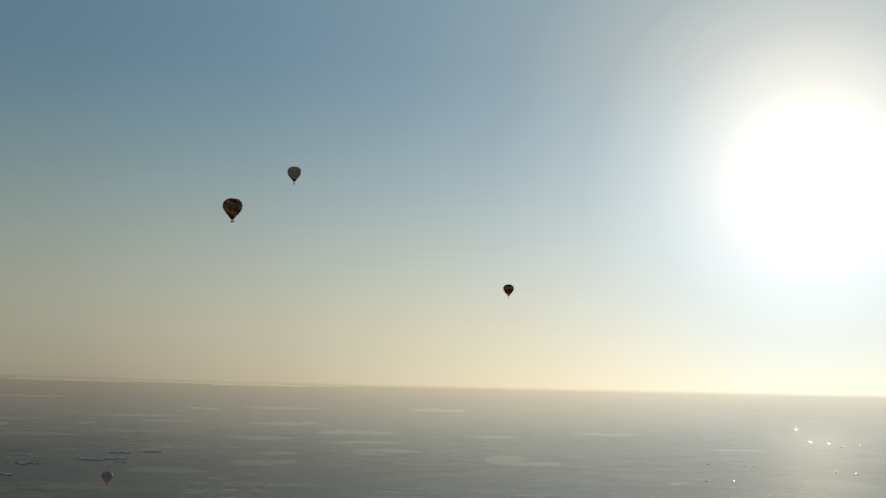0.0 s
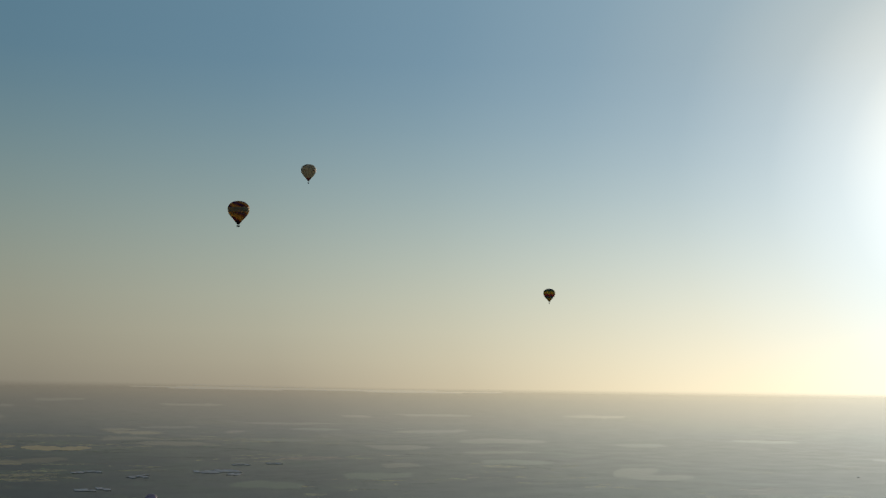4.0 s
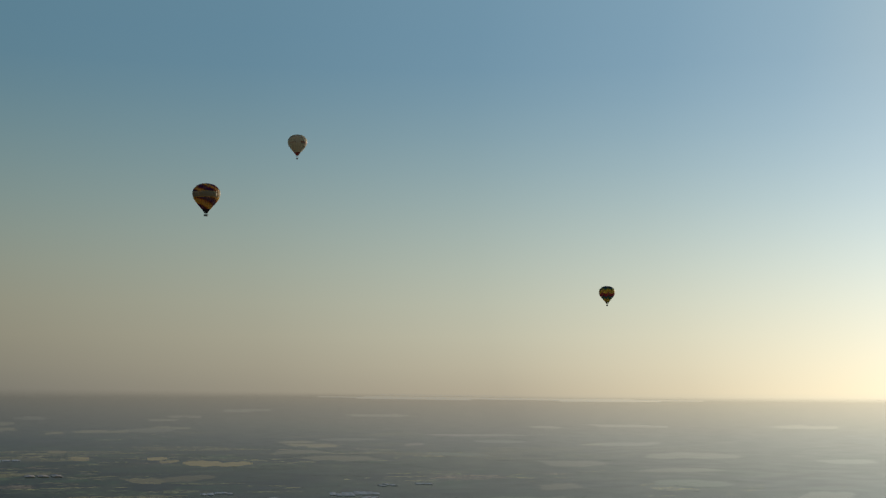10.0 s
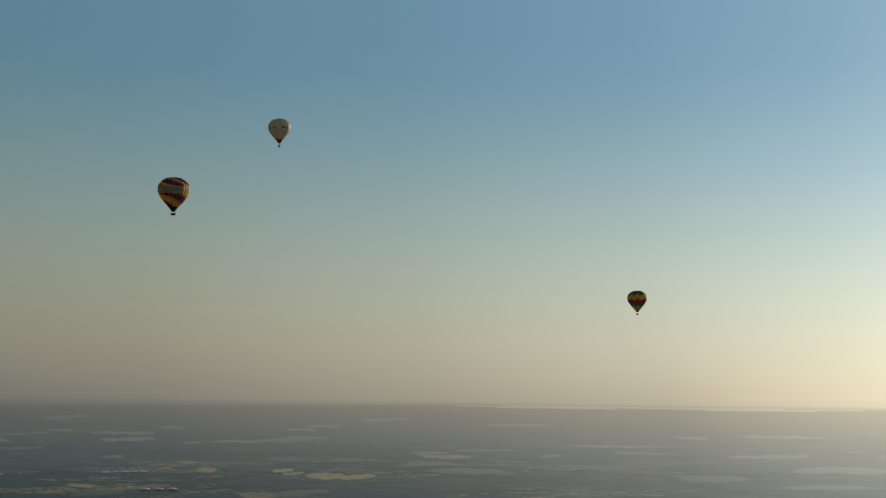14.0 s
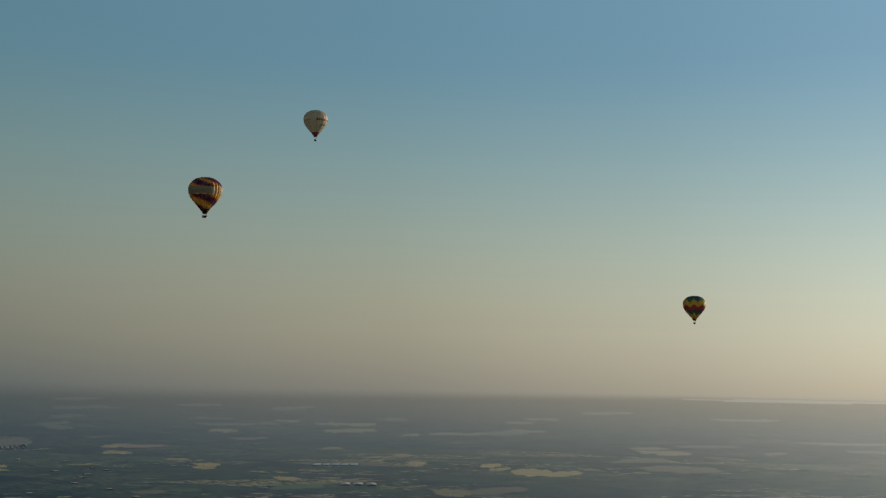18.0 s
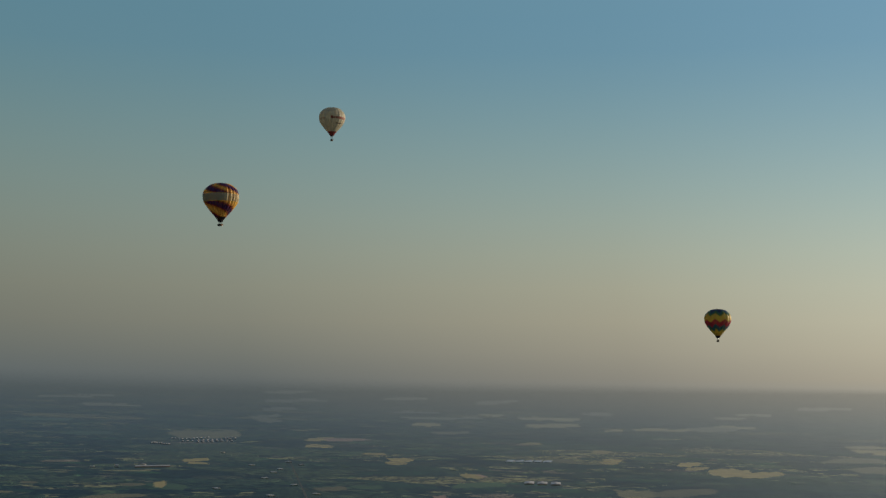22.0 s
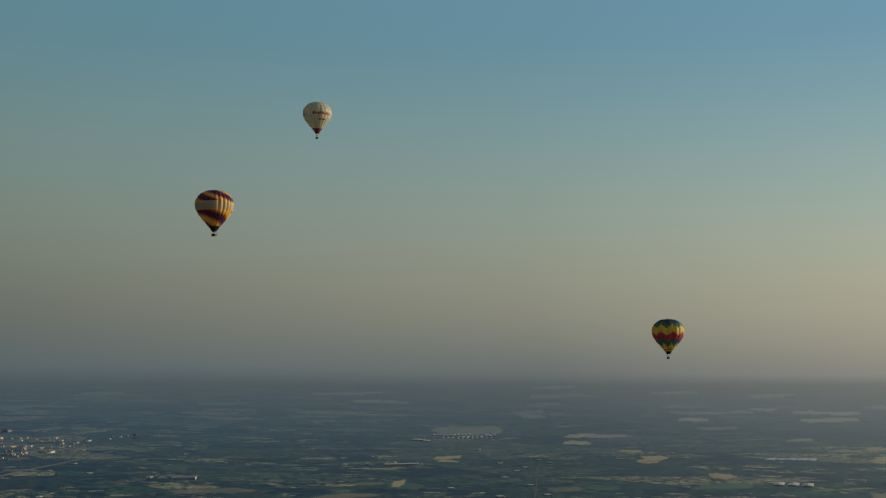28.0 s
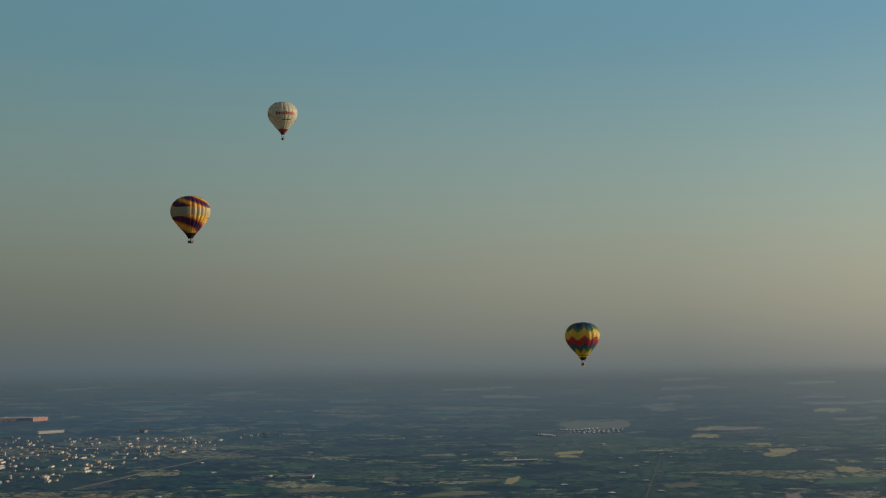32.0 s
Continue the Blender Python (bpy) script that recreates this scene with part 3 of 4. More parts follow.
for a0, a1 in ((-42, -4), (40, 70), (150, 200)):
    lettering_bar(white_balloon, 9.98, white_cloth, 0.60, 0.625, a0, a1, LETTER_DARK)

BANNER = nylon("beige_banner", (0.52, 0.44, 0.29))


def banner(thing, diameter, cloth, t0, t1, a0, a1):
    """A smooth sheet of cloth tied flat round an envelope over its gores, from angle a0 to a1."""
    bm = bmesh.new()
    steps, rows = int((a1 - a0) / 3), []
    for i in range(6):
        t = t0 + (t1 - t0) * i / 5
        r = diameter / 2 * shape_radius(t) * 1.031
        rows.append([bm.verts.new((r * math.cos(radians(a0 + (a1 - a0) * k / steps)), r * math.sin(radians(a0 + (a1 - a0) * k / steps)), cloth * (1 - t))) for k in range(steps + 1)])
    for a, b in zip(rows, rows[1:]):
        for k in range(steps):
            bm.faces.new((a[k], b[k], b[k + 1], a[k + 1])).smooth = True
    part("banner", bm, BANNER, thing, "plain beige banner")


banner(yellow_balloon, YELLOW_WIDE, yellow_cloth, 0.318, 0.508, -160, -37)

# ---- fields ----
WHEAT, STUBBLE = on_land("ripe_wheat", (0.42, 0.315, 0.095), 0.7, 0.03, 0.4), on_land("stubble", (0.20, 0.165, 0.06), 0.8, 0.03, 0.5)
CLAY, MEADOW = on_land("bare_clay", (0.40, 0.25, 0.16), 0.35, 0.03, 0.3), on_land("meadow", (0.085, 0.135, 0.036), 0.6, 0.02, 0.4)
FIELD_WORDS = {WHEAT: "ripe yellow wheat field between dark hedges", STUBBLE: "pale stubble field between dark hedges", CLAY: "bare reddish clay field", MEADOW: "green meadow between hedges"}
shapes = random.Random(7)


fields_laid = []
ragged = np.random.RandomState(9).uniform(-0.13, 0.13, cell_field.shape)


def field(crop, x, y, wide, deep, turn):
    """One field with an uneven outline, a piece of the land of its own."""
    a = radians(turn)
    u = ((CELL_X - x) * math.cos(a) + (CELL_Y - y) * math.sin(a)) / wide
    v = (-(CELL_X - x) * math.sin(a) + (CELL_Y - y) * math.cos(a)) / deep
    p, q, skew = shapes.uniform(0, 6), shapes.uniform(0, 6), shapes.uniform(-0.3, 0.3)
    u = u + skew * v
    outline = np.abs(2.1 * (u + 0.05 * np.sin(7 * v + p))) ** 2.6 + np.abs(2.2 * (v + 0.10 * np.sin(5 * u + q) + 0.05 * np.sin(17 * u))) ** 2.6
    inside = (outline < 1.0 + 1.1 * ragged) & (cell_field == 0)
    if inside.sum() < 6:
        return
    cell_field[inside] = len(fields_laid) + 1
    fields_laid.append((crop, inside))


field(WHEAT, -1242, 3515, 89, 44, 18)
field(WHEAT, -1006, 3406, 172, 88, 16)
field(WHEAT, -818, 3370, 54, 48, 13)
field(WHEAT, -696, 3429, 178, 60, 11)
field(STUBBLE, -572, 3470, 188, 104, 9)
field(STUBBLE, -939, 3643, 99, 52, 14)
field(WHEAT, -551, 3690, 93, 48, 8)
field(WHEAT, -925, 2983, 55, 64, 16)
field(STUBBLE, -677, 2488, 47, 136, 14)
field(WHEAT, -582, 2543, 43, 120, 12)
field(WHEAT, -408, 2504, 50, 144, 9)
field(WHEAT, -285, 2310, 85, 224, 7)
field(WHEAT, -221, 2286, 72, 184, 6)
field(STUBBLE, -264, 1844, 90, 164, 8)
field(STUBBLE, -106, 2785, 137, 192, 3)
field(WHEAT, -122, 3188, 104, 96, 3)
field(STUBBLE, -328, 1787, 69, 156, 10)
field(CLAY, 402, 3387, 291, 56, -5)
field(CLAY, 202, 3098, 49, 88, -3)
field(STUBBLE, 811, 2540, 225, 316, -15)
field(STUBBLE, 480, 2263, 139, 240, -10)
field(STUBBLE, 642, 2005, 156, 132, -14)
field(STUBBLE, 636, 3571, 96, 60, -9)
field(MEADOW, 441, 3185, 143, 96, -6)
field(MEADOW, 896, 3558, 247, 68, -12)
field(STUBBLE, 132, 3831, 221, 52, -1)
field(STUBBLE, -302, 3888, 168, 48, 5)
field(STUBBLE, -2321, 3046, 180, 44, 37)
field(STUBBLE, -1800, 2801, 206, 201, 33)
field(STUBBLE, -1804, 3123, 78, 88, 31)
field(WHEAT, -1379, 2671, 73, 116, 28)
field(CLAY, -1410, 2869, 122, 88, 27)
field(WHEAT, -1316, 2052, 42, 84, 34)
field(WHEAT, -962, 2253, 48, 124, 25)
field(STUBBLE, -785, 1647, 56, 84, 28)
field(WHEAT, -1137, 2500, 60, 80, 26)
field(MEADOW, -2070, 2644, 144, 72, 38)
field(STUBBLE, -1892, 3415, 220, 44, 30)
field(WHEAT, -1062, 3517, 199, 68, 18)
field(WHEAT, -489, 3761, 124, 40, 9)
field(WHEAT, -366, 2387, 44, 108, 12)
field(WHEAT, -689, 2816, 47, 120, 16)
field(WHEAT, -567, 2469, 43, 116, 15)
field(STUBBLE, -1, 2499, 174, 236, 4)
field(WHEAT, -48, 3033, 88, 92, 4)
field(MEADOW, -603, 1821, 88, 116, 21)
field(STUBBLE, -1227, 3151, 112, 64, 23)
field(STUBBLE, -1470, 3453, 141, 44, 24)
field(STUBBLE, -1844, 3176, 86, 72, 32)
field(WHEAT, -1077, 1597, 21, 128, 37)
field(STUBBLE, -1112, 1569, 43, 64, 38)
field(WHEAT, -1376, 2134, 58, 108, 35)
field(MEADOW, -2342, 2770, 187, 52, 41)
field(STUBBLE, -2513, 2579, 118, 48, 45)
field(STUBBLE, -2465, 3067, 221, 32, 40)
field(MEADOW, -1686, 1653, 68, 144, 47)
field(STUBBLE, -1237, 1356, 74, 96, 45)
field(MEADOW, -2464, 2427, 97, 56, 46)
field(STUBBLE, -1585, 3609, 156, 36, 26)
field(STUBBLE, -1299, 3694, 127, 56, 22)
field(STUBBLE, -1363, 3406, 257, 48, 24)
field(WHEAT, -1359, 3275, 91, 72, 25)
field(WHEAT, -688, 1992, 36, 116, 23)
field(STUBBLE, -1956, 3493, 168, 32, 31)
field(STUBBLE, -2187, 1631, 72, 104, 56)
field(STUBBLE, -1245, 1335, 132, 84, 48)
field(STUBBLE, -1008, 1387, 98, 72, 43)
field(STUBBLE, -1287, 1524, 29, 52, 45)
field(WHEAT, -1474, 2846, 79, 104, 31)
field(WHEAT, -998, 2348, 57, 144, 28)
field(CLAY, -561, 1573, 20, 145, 28)
field(STUBBLE, -1868, 3295, 112, 60, 33)
field(CLAY, -685, 2009, 34, 80, 25)
field(MEADOW, -1042, 1571, 56, 137, 40)
field(MEADOW, -2686, 2714, 160, 44, 47)
field(MEADOW, -3081, 2279, 196, 44, 56)
field(MEADOW, -3415, 2193, 169, 28, 59)
field(MEADOW, -3053, 2515, 184, 32, 53)
field(STUBBLE, -1178, 1157, 75, 68, 51)
field(MEADOW, -751, 1706, 55, 84, 31)
field(STUBBLE, 786, 3054, 155, 156, -14)
field(WHEAT, -83, 3090, 129, 96, 0)
field(WHEAT, -513, 3533, 143, 60, 6)
field(STUBBLE, 336, 1603, 69, 144, -11)
field(STUBBLE, 1412, 3409, 221, 76, -21)
field(MEADOW, 275, 2661, 145, 168, -6)
field(MEADOW, 1082, 2281, 124, 196, -23)
field(STUBBLE, 660, 1252, 105, 132, -23)
field(WHEAT, 745, 3056, 171, 108, -15)
field(STUBBLE, 674, 1376, 71, 276, -25)
field(CLAY, 1325, 1618, 105, 100, -35)
field(STUBBLE, 875, 765, 107, 196, -39)
field(WHEAT, 663, 825, 32, 40, -33)
field(STUBBLE, 24, 3274, 175, 88, -4)
field(MEADOW, 58, 1196, 102, 140, -10)
field(MEADOW, 561, 1658, 134, 164, -20)
field(MEADOW, -99, 928, 72, 84, -6)
field(STUBBLE, 1497, 2438, 175, 160, -30)
field(MEADOW, 247, 1359, 113, 148, -14)


# ---- woods and hedges ----
def leaves_material():
    n = Nodes("tree_leaves")
    where = n.place()
    tone = n.ramp(n.noise(where, 0.11, 2.0), [(0.25, (0.024, 0.042, 0.020)), (0.5, (0.042, 0.068, 0.028)), (0.75, (0.075, 0.105, 0.038))])
    speck = n.math("MULTIPLY_ADD", n.noise(where, 0.6, 3.0), 0.9, 0.5)
    shade = n.add("ShaderNodeVectorMath")
    shade.operation = "SCALE"
    n.link(tone, shade.inputs[0])
    n.link(speck, shade.inputs["Scale"])
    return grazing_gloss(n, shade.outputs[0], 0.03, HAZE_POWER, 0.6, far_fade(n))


LEAVES = leaves_material()


woods_laid = []
wood = random.Random(3)


def wood_piece(x, y, wide, deep, turn):
    """A wood or a hedgerow: the cells of the land under its crowns."""
    a = radians(turn)
    u = ((CELL_X - x) * math.cos(a) + (CELL_Y - y) * math.sin(a)) / wide
    v = (-(CELL_X - x) * math.sin(a) + (CELL_Y - y) * math.cos(a)) / deep
    p, q = wood.uniform(0, 6), wood.uniform(0, 6)
    r = np.hypot(u, v) if deep > 26 else np.maximum(np.abs(u), np.abs(v))
    lobes = 0.42 + 0.06 * np.sin(9 * u + p) + 0.05 * np.sin(13 * v + q) + 0.03 * np.sin(31 * (u - v))
    inside = (r < lobes + ragged) & (cell_field == 0)
    if inside.sum() > 3:
        cell_field[inside] = -1 - len(woods_laid)
        woods_laid.append(inside)


for _ in range(300):
    a, r = radians(wood.uniform(-46, 66)), 1250 + 2600 * wood.random() ** 1.2
    x, y = CENTRE[0] - r * math.sin(a), CENTRE[1] + r * math.cos(a)
    if x > 650:
        continue
    if wood.random() < 0.5:
        wood_piece(x, y, wood.uniform(70, 230), wood.uniform(20, 26), wood.choice((30, 118, 24, 126)) + wood.uniform(-9, 9))
    else:
        wood_piece(x, y, wood.uniform(50, 190), wood.uniform(30, 100), wood.uniform(0, 180))
for _ in range(90):
    x, y = (-2450 + wood.gauss(0, 380), 1650 + wood.gauss(0, 270)) if wood.random() < 0.6 else (-1800 + wood.gauss(0, 220), 1160 + wood.gauss(0, 150))
    wood_piece(x, y, wood.uniform(30, 80), wood.uniform(18, 40), wood.uniform(0, 180))
canopy_dice = np.random.RandomState(5)
for inside in woods_laid:
    tagged(sheet("woodland", inside, LEAVES, False, canopy_dice), "dark green wood and hedge trees between fields", "woodland", "woods on the plain", "stuff")


def lake_material():
    """Still water, made nearly clear so that the painted haze behind it gives its pale shine, with a faint mirror of
    the low sky.
    """
    n = Nodes("lake_water")
    mirror, clear, veil = n.add("ShaderNodeBsdfGlossy"), n.add("ShaderNodeBsdfTransparent"), n.add("ShaderNodeMixShader")
    mirror.inputs["Color"].default_value = rgb(0.92, 0.90, 0.86)
    mirror.inputs["Roughness"].default_value = 0.12
    n.link(n.math("MULTIPLY_ADD", n.noise(true_place(n), 0.002), 0.12, 0.86, clamp=True), veil.inputs[0])
    n.link(mirror.outputs[0], veil.inputs[1])
    n.link(clear.outputs[0], veil.inputs[2])
    n.link(veil.outputs[0], n.out.inputs[0])
    return n.mat


cell_far = np.hypot(CELL_X - CENTRE[0], CELL_Y - CENTRE[1])
in_lake = (np.abs(cell_far - 4388 + 5 * np.sin(CELL_X / 130)) < 16 * np.clip(np.minimum(CELL_X + 160, 1300 - CELL_X) / 300, 0, 1)) & (CELL_Y > 0)
in_lake |= (np.abs(cell_far - 4418) < 6) & (CELL_X > 150) & (CELL_X < 620) & (CELL_Y > 0)
cell_field[in_lake] = len(fields_laid) + 5000
tagged(sheet("lake", in_lake, lake_material()), "long pale lake shining far off in the haze", "water", kind="structure")

for crop, inside in fields_laid:
    tagged(sheet("field", inside, crop), FIELD_WORDS[crop], "field", "fields on the plain", "structure")
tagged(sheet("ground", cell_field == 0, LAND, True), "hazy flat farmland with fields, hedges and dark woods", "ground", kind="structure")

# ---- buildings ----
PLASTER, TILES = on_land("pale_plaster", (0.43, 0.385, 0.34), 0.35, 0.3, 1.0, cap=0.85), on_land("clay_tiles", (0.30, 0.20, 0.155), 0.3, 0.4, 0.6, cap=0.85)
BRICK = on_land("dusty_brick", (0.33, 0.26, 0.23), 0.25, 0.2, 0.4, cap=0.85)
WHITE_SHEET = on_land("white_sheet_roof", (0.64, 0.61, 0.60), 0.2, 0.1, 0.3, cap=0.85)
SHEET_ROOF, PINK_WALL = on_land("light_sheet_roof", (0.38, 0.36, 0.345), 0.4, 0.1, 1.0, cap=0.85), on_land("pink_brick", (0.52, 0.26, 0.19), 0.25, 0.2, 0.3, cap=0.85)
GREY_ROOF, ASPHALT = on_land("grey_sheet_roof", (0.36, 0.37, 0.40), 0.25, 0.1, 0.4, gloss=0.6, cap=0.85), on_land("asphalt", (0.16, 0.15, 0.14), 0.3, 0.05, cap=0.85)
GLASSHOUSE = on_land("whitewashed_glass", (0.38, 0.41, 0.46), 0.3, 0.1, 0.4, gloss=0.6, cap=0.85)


def shiny_roof_material(name, colour, rough):
    """Bare sheet metal or wet glass that throws the low sun back."""
    n = Nodes(name)
    n.bsdf.inputs["Base Color"].default_value = rgb(*colour)
    n.bsdf.inputs["Roughness"].default_value = rough
    n.bsdf.inputs["Metallic"].default_value = 1.0
    ripple = n.add("ShaderNodeBump")
    ripple.inputs["Strength"].default_value = 0.2
    n.link(n.noise(n.place(), 0.4), ripple.inputs["Height"])
    n.link(ripple.outputs[0], n.bsdf.inputs["Normal"])
    return n.mat


SHINING_SHEET = shiny_roof_material("shining_sheet_roof", (0.85, 0.84, 0.82), 0.3)


def gable(name, wide, long, eaves, ridge, wall, roof, label, category, group="", chimney=False, thick=0.25):
    """A building with a pitched roof over its eaves, long side along x."""
    thing = tagged(new(name), label, category, group)
    bm = bmesh.new()
    x, y = long / 2, wide / 2
    low = [bm.verts.new((a, b, -1.5)) for a, b in ((-x, -y), (x, -y), (x, y), (-x, y))]
    top = [bm.verts.new((a, b, eaves)) for a, b in ((-x, -y), (x, -y), (x, y), (-x, y))]
    tip = [bm.verts.new((-x, 0, ridge - 0.1)), bm.verts.new((x, 0, ridge - 0.1))]
    for i in range(4):
        bm.faces.new((low[i], low[(i + 1) % 4], top[(i + 1) % 4], top[i]))
    bm.faces.new((top[0], tip[0], top[3]))
    bm.faces.new((top[1], top[2], tip[1]))
    part("wall", bm, wall, thing)
    bm = bmesh.new()
    o = 0.06 * wide
    for s in (1, -1):
        edge = [bm.verts.new((-x - o, s * (y + o), eaves - 0.1)), bm.verts.new((x + o, s * (y + o), eaves - 0.1)), bm.verts.new((x + o, 0, ridge)), bm.verts.new((-x - o, 0, ridge))]
        up = [bm.verts.new(v.co + Vector((0, 0, thick))) for v in edge]
        bm.faces.new(up if s < 0 else up[::-1])
        bm.faces.new(edge[::-1] if s < 0 else edge)
        for i in range(4):
            bm.faces.new((edge[i], edge[(i + 1) % 4], up[(i + 1) % 4], up[i]))
    cover = part("roof", bm, roof, thing)
    if chimney:
        bm = bmesh.new()
        box(bm, long * 0.2, long * 0.2 + 0.5, -0.25, 0.25, ridge - 0.6, ridge + 0.4)
        part("chimney", bm, wall, cover)
    return thing


def stand(thing, x, y, turn, scale=1.0):
    thing.matrix_world = pose(x, y, far_height(x, y), 0, 0, turn) @ Matrix.Diagonal((scale, scale, scale, 1))
    return thing


def again(thing, x, y, turn):
    return copy_thing(thing, pose(x, y, far_height(x, y), 0, 0, turn))


spots = random.Random(11)
taken = []


def free_spot(x, y, gap):
    if any(math.hypot(x - a, y - b) < gap for a, b in taken):
        return False
    taken.append((x, y))
    return True


white_house = stand(gable("house", 5.0, 15.0, 2.3, 3.3, PLASTER, TILES, "pale plastered house with a clay-tiled roof in the town", "house", "houses of the town", True), -2420, 1762, 30, 0.8)
tall_house = stand(gable("house", 6.0, 16.0, 4.2, 5.3, PLASTER, TILES, "tall pale apartment house with a tiled roof in the town", "house", "houses of the town", True), -2538, 1819, 120, 0.8)
brick_house = stand(gable("house", 4.6, 13.0, 2.2, 3.1, BRICK, TILES, "pink brick house with a clay-tiled roof in the town", "house", "houses of the town", True), -2401, 1681, 75, 0.8)
works = stand(gable("workshop", 9, 38, 3.0, 3.8, PLASTER, SHEET_ROOF, "long workshop with a light sheet-metal roof", "workshop", "workshops of the town"), -2701, 1792, 20, 0.8)
town_turns = (138, 136, 142, 131, 48)


def town(count, x, y, along, across, turn, kinds):
    """Strews buildings over an oval quarter, closer together towards its middle."""
    made = 0
    while made < count:
        r, a = math.sqrt(spots.random()) * 0.5 + 0.5 * spots.random() ** 2, spots.uniform(0, 2 * math.pi)
        p = pose(0, 0, 0, 0, 0, turn) @ Vector((r * along * math.cos(a), r * across * math.sin(a), 0))
        if free_spot(x + p.x, y + p.y, 15):
            again(spots.choice(kinds), x + p.x, y + p.y, spots.choice(town_turns) + spots.uniform(-8, 8))
        made += 1


KINDS = (white_house, white_house, tall_house, brick_house, white_house, works, works)
QUARTER = (Vector((-3033, 1717)), Vector((-2513, 2090)), Vector((-2094, 1709)), Vector((-1766, 1057)))
for i in range(250):
    u, v = spots.random() ** 1.25, spots.random() ** 1.15
    p = (QUARTER[0] * (1 - u) + QUARTER[1] * u) * (1 - v) + (QUARTER[3] * (1 - u) + QUARTER[2] * u) * v
    if u + v < 1.45 and free_spot(p.x, p.y, 17):
        again(spots.choice(KINDS), p.x, p.y, spots.choice(town_turns) + spots.uniform(-8, 8))
town(26, -2446, 2185, 110, 50, 55, KINDS[:5])
town(16, -1960, 1240, 70, 45, 40, KINDS[:5])
# farms along the village street and scattered over the plain
farm = stand(gable("farmhouse", 9, 13.0, 0.7, 1.0, PLASTER, WHITE_SHEET, "low pale farmhouse with a light roof among hedges", "house", "farms on the plain", thick=0.1), -1169, 2168, 138)
for i in range(8):
    along = (i + 1) / 8
    x, y = -1169 + 490 * along + spots.uniform(-75, 75), 2168 - 785 * along + spots.uniform(-40, 40)
    if free_spot(x, y, 12):
        again(farm, x, y, spots.choice(town_turns) + spots.uniform(-10, 10))
for i in range(20):
    a, r = radians(spots.uniform(26, 62)), spots.uniform(1500, 3400)
    x, y = CENTRE[0] - r * math.sin(a), CENTRE[1] + r * math.cos(a)
    if free_spot(x, y, 30):
        again(farm, x, y, spots.uniform(100, 170))

# poultry sheds in rows
shed = stand(gable("shed", 6, 24, 1.0, 1.7, PLASTER, WHITE_SHEET, "small white shed with a light sheet roof, one of many rows", "shed", "rows of farm sheds"), -1794, 2543, 125)
for n, x, y, dx, dy in ((7, -1790, 2549, 9.2, -2.5), (3, -1820, 2667, 10, 1), (8, -1785, 2664, 5.5, 9), (9, -1754, 2621, 9.5, 8), (9, -1731, 2660, 8, 9), (8, -1705, 2619, 8, 10), (4, -1698, 2736, 5, 7)):
    for i in range(n):
        again(shed, x + i * dx, y + i * dy, 125)
long_shed = stand(gable("long_shed", 12, 66, 1.7, 2.7, PINK_WALL, WHITE_SHEET, "long low pink-walled farm shed with a white sheet roof", "shed", "large farm sheds"), -1332, 1922, 44)
stand(gable("farmhouse", 6, 8, 3.0, 4.6, PLASTER, SHEET_ROOF, "small pale farmhouse beside a long shed", "house"), -1388, 1883, 44)
for x, y in ((-542, 1896), (-520, 1900), (-497, 1902)):
    stand(gable("cattle_shed", 15, 40, 1.2, 2.0, PINK_WALL, WHITE_SHEET, "cattle shed with a pinkish-white sheet roof", "shed", "cattle sheds side by side"), x, y, 108)
stand(gable("warehouse", 62, 125, 9, 11, PINK_WALL, WHITE_SHEET, "huge warehouse with pinkish walls and a pale flat roof", "warehouse"), -3208, 1887, 18)
stand(gable("factory_hall", 20, 70, 5, 6.5, PLASTER, WHITE_SHEET, "long cream factory hall at the edge of town", "factory"), -2985, 1846, 75)
stand(gable("market_hall", 16, 30, 4.5, 6.5, PLASTER, TILES, "tall cream hall standing above the town roofs", "hall"), -2795, 2019, 20)
stand(gable("barn", 20, 40, 3.2, 4.6, PLASTER, GREY_ROOF, "pale low barn on a meadow", "barn", "barns"), -1453, 1467, 40)
# barns out in the haze under the sun, whose roofs flash
glint = random.Random(21)
for x, y in ((2398, 3091), (2377, 3033), (2442, 3096), (2416, 3041), (2391, 2983), (2444, 3028), (2380, 2925), (2351, 2923), (2410, 2862), (2404, 2814), (2198, 2520), (1806, 1966), (1789, 1878), (1693, 1719), (1829, 1819), (1005, 1147), (1010, 1130), (775, 859), (1058, 986), (1064, 947), (977, 1211), (734, 866), (2557, 2816), (2479, 2792)):
    size = math.hypot(x, y) / 1500
    stand(gable("barn", 2.2 * size, 3.6 * size, 0.1 * size, 0.16 * size, WHITE_SHEET, SHINING_SHEET, "small barn with a sheet roof flashing in the sun", "barn", "barns under the sun", thick=0.03 * size), x, y, glint.uniform(20, 150))
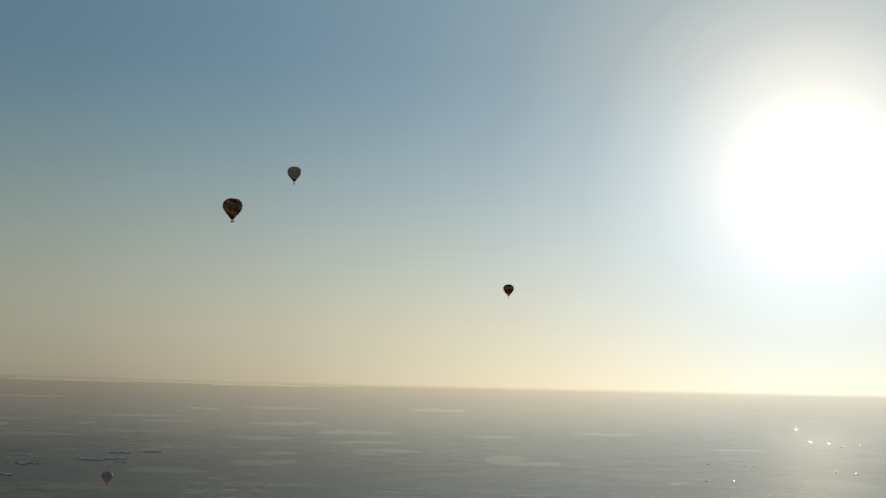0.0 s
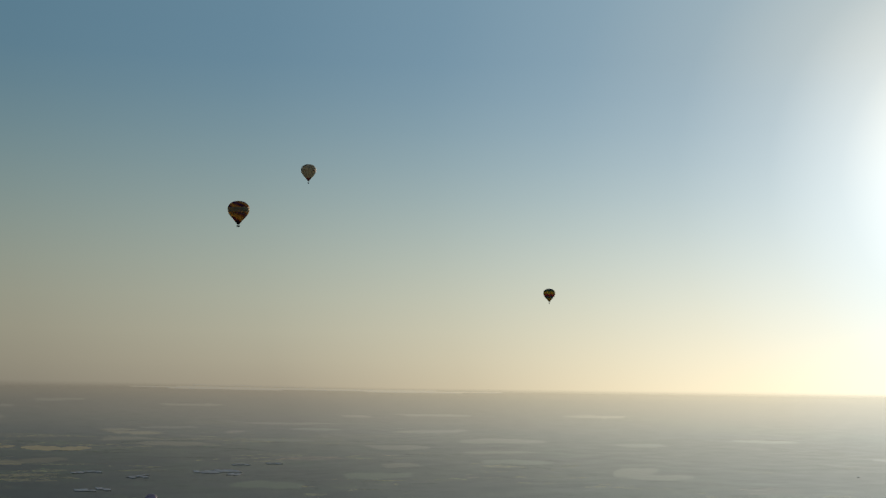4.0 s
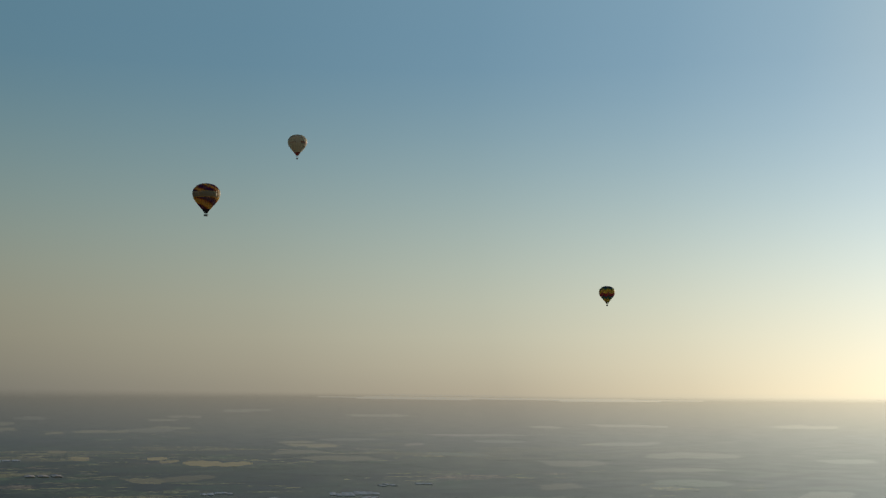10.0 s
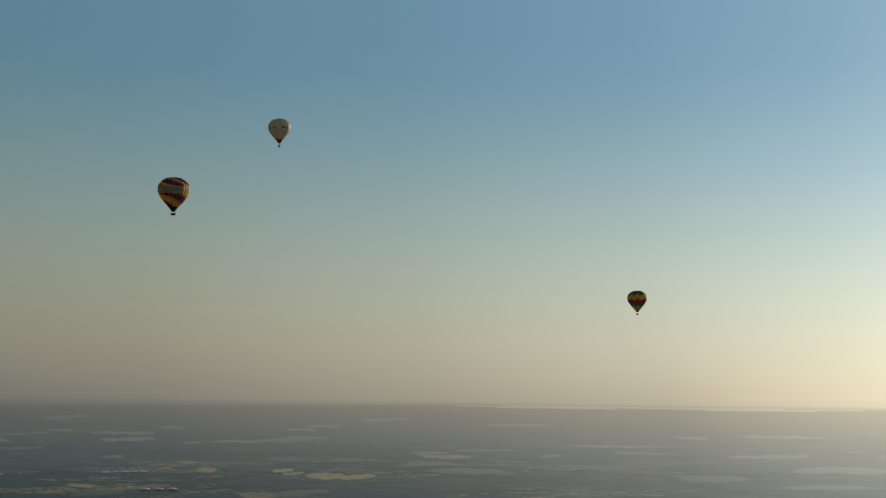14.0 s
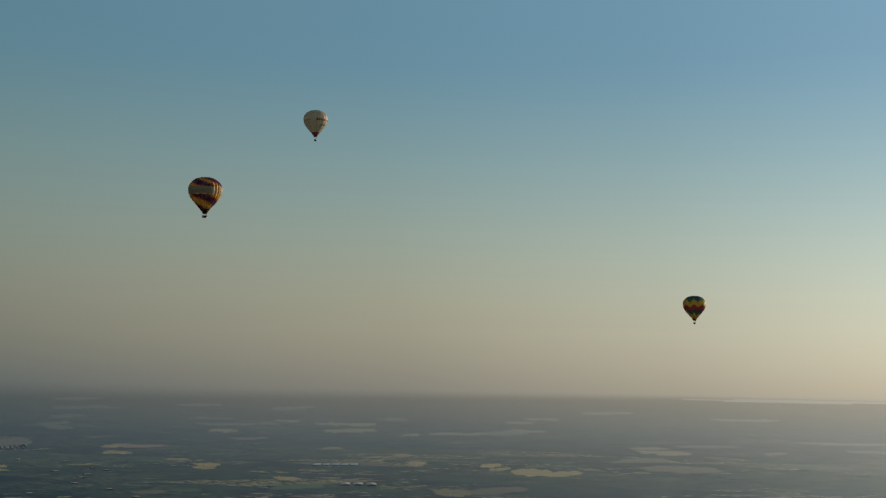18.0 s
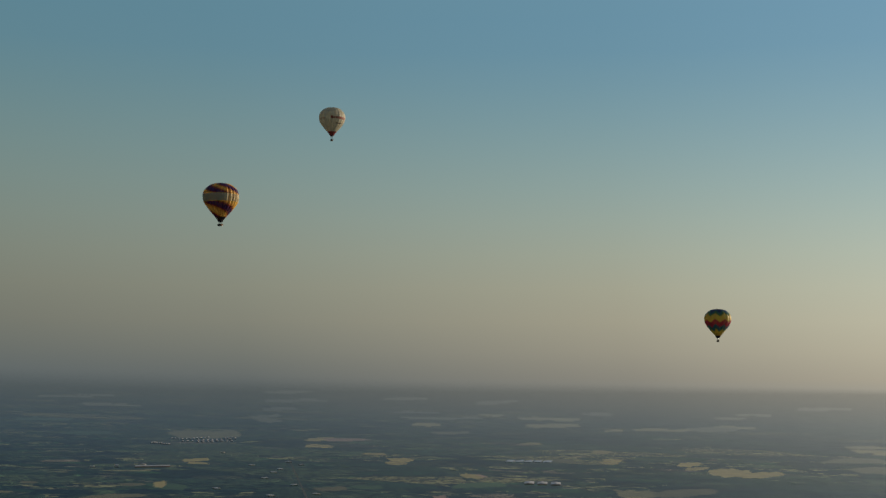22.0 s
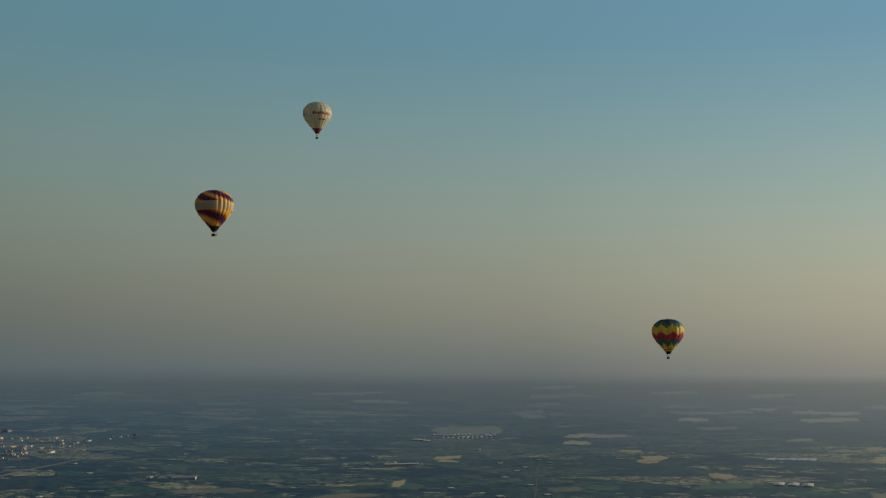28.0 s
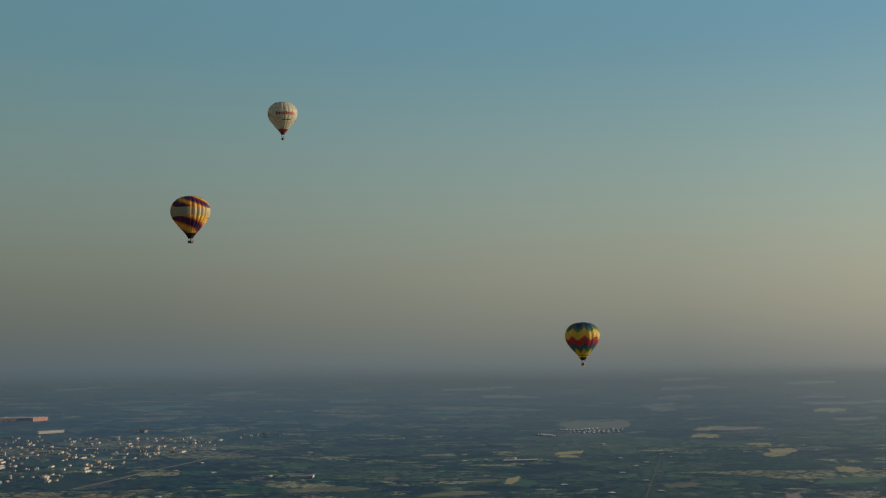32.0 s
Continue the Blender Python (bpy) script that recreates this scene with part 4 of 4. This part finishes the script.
# plastic tunnels in blocks
for x, y, count, long, turn in ((-202, 1500, 5, 34, 96), (-17, 1487, 8, 55, 92), (60, 1660, 3, 30, 100), (-190, 1152, 5, 30, 95), (120, 1676, 3, 26, 90), (-109, 1414, 1, 80, 60), (30, 1407, 2, 50, 75), (-117, 1380, 3, 22, 96)):
    for i in range(count):
        stand(gable("greenhouse", 8, long * glint.uniform(0.6, 1.15), 0.1, 0.25, GLASSHOUSE, GLASSHOUSE, "pale plastic tunnel greenhouse in a block", "greenhouse", "tunnel greenhouses", thick=0.04), x + i * 9, y + glint.uniform(-18, 18), turn)
for i in range(5):
    stand(gable("greenhouse", 15, 60, 0.3, 0.55, GLASSHOUSE, GLASSHOUSE, "long whitewashed greenhouse beside others", "greenhouse", "greenhouses in a row", thick=0.06), -775 + i * 19, 2425 + i * 6, 105)


# ---- roads ----
def strip(name, points, wide, material, label, category, lift):
    bm = bmesh.new()
    rows = []
    for i, (x, y) in enumerate(points):
        a, b = points[max(i - 1, 0)], points[min(i + 1, len(points) - 1)]
        side = Vector((-(b[1] - a[1]), b[0] - a[0], 0)).normalized() * wide / 2
        rows.append([bm.verts.new((x + s * side.x, y + s * side.y, far_height(x, y) + lift)) for s in (-1, -0.33, 0.33, 1)])
    for a, b in zip(rows, rows[1:]):
        for i in range(3):
            bm.faces.new((a[i], b[i], b[i + 1], a[i + 1]))
    return tagged(part(name, bm, material), label, category, kind="structure")


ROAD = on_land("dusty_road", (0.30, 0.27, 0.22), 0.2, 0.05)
strip("road", [(-1642 - 25.5 * i, 1125 + 36.5 * i + 6 * math.sin(i * 0.6)) for i in range(22)], 11, ROAD, "pale dusty country road between meadows", "road", 1.2)
strip("road", [(-631 - 27 * i, 1315 + 43 * i) for i in range(22)], 2.4, ASPHALT, "grey village street lined with houses", "road", 1.2)
strip("road", [(-3087 + 45 * i, 1610 + 28 * i + 10 * math.sin(i * 0.5)) for i in range(20)], 12, ASPHALT, "grey road through the town", "road", 1.3)
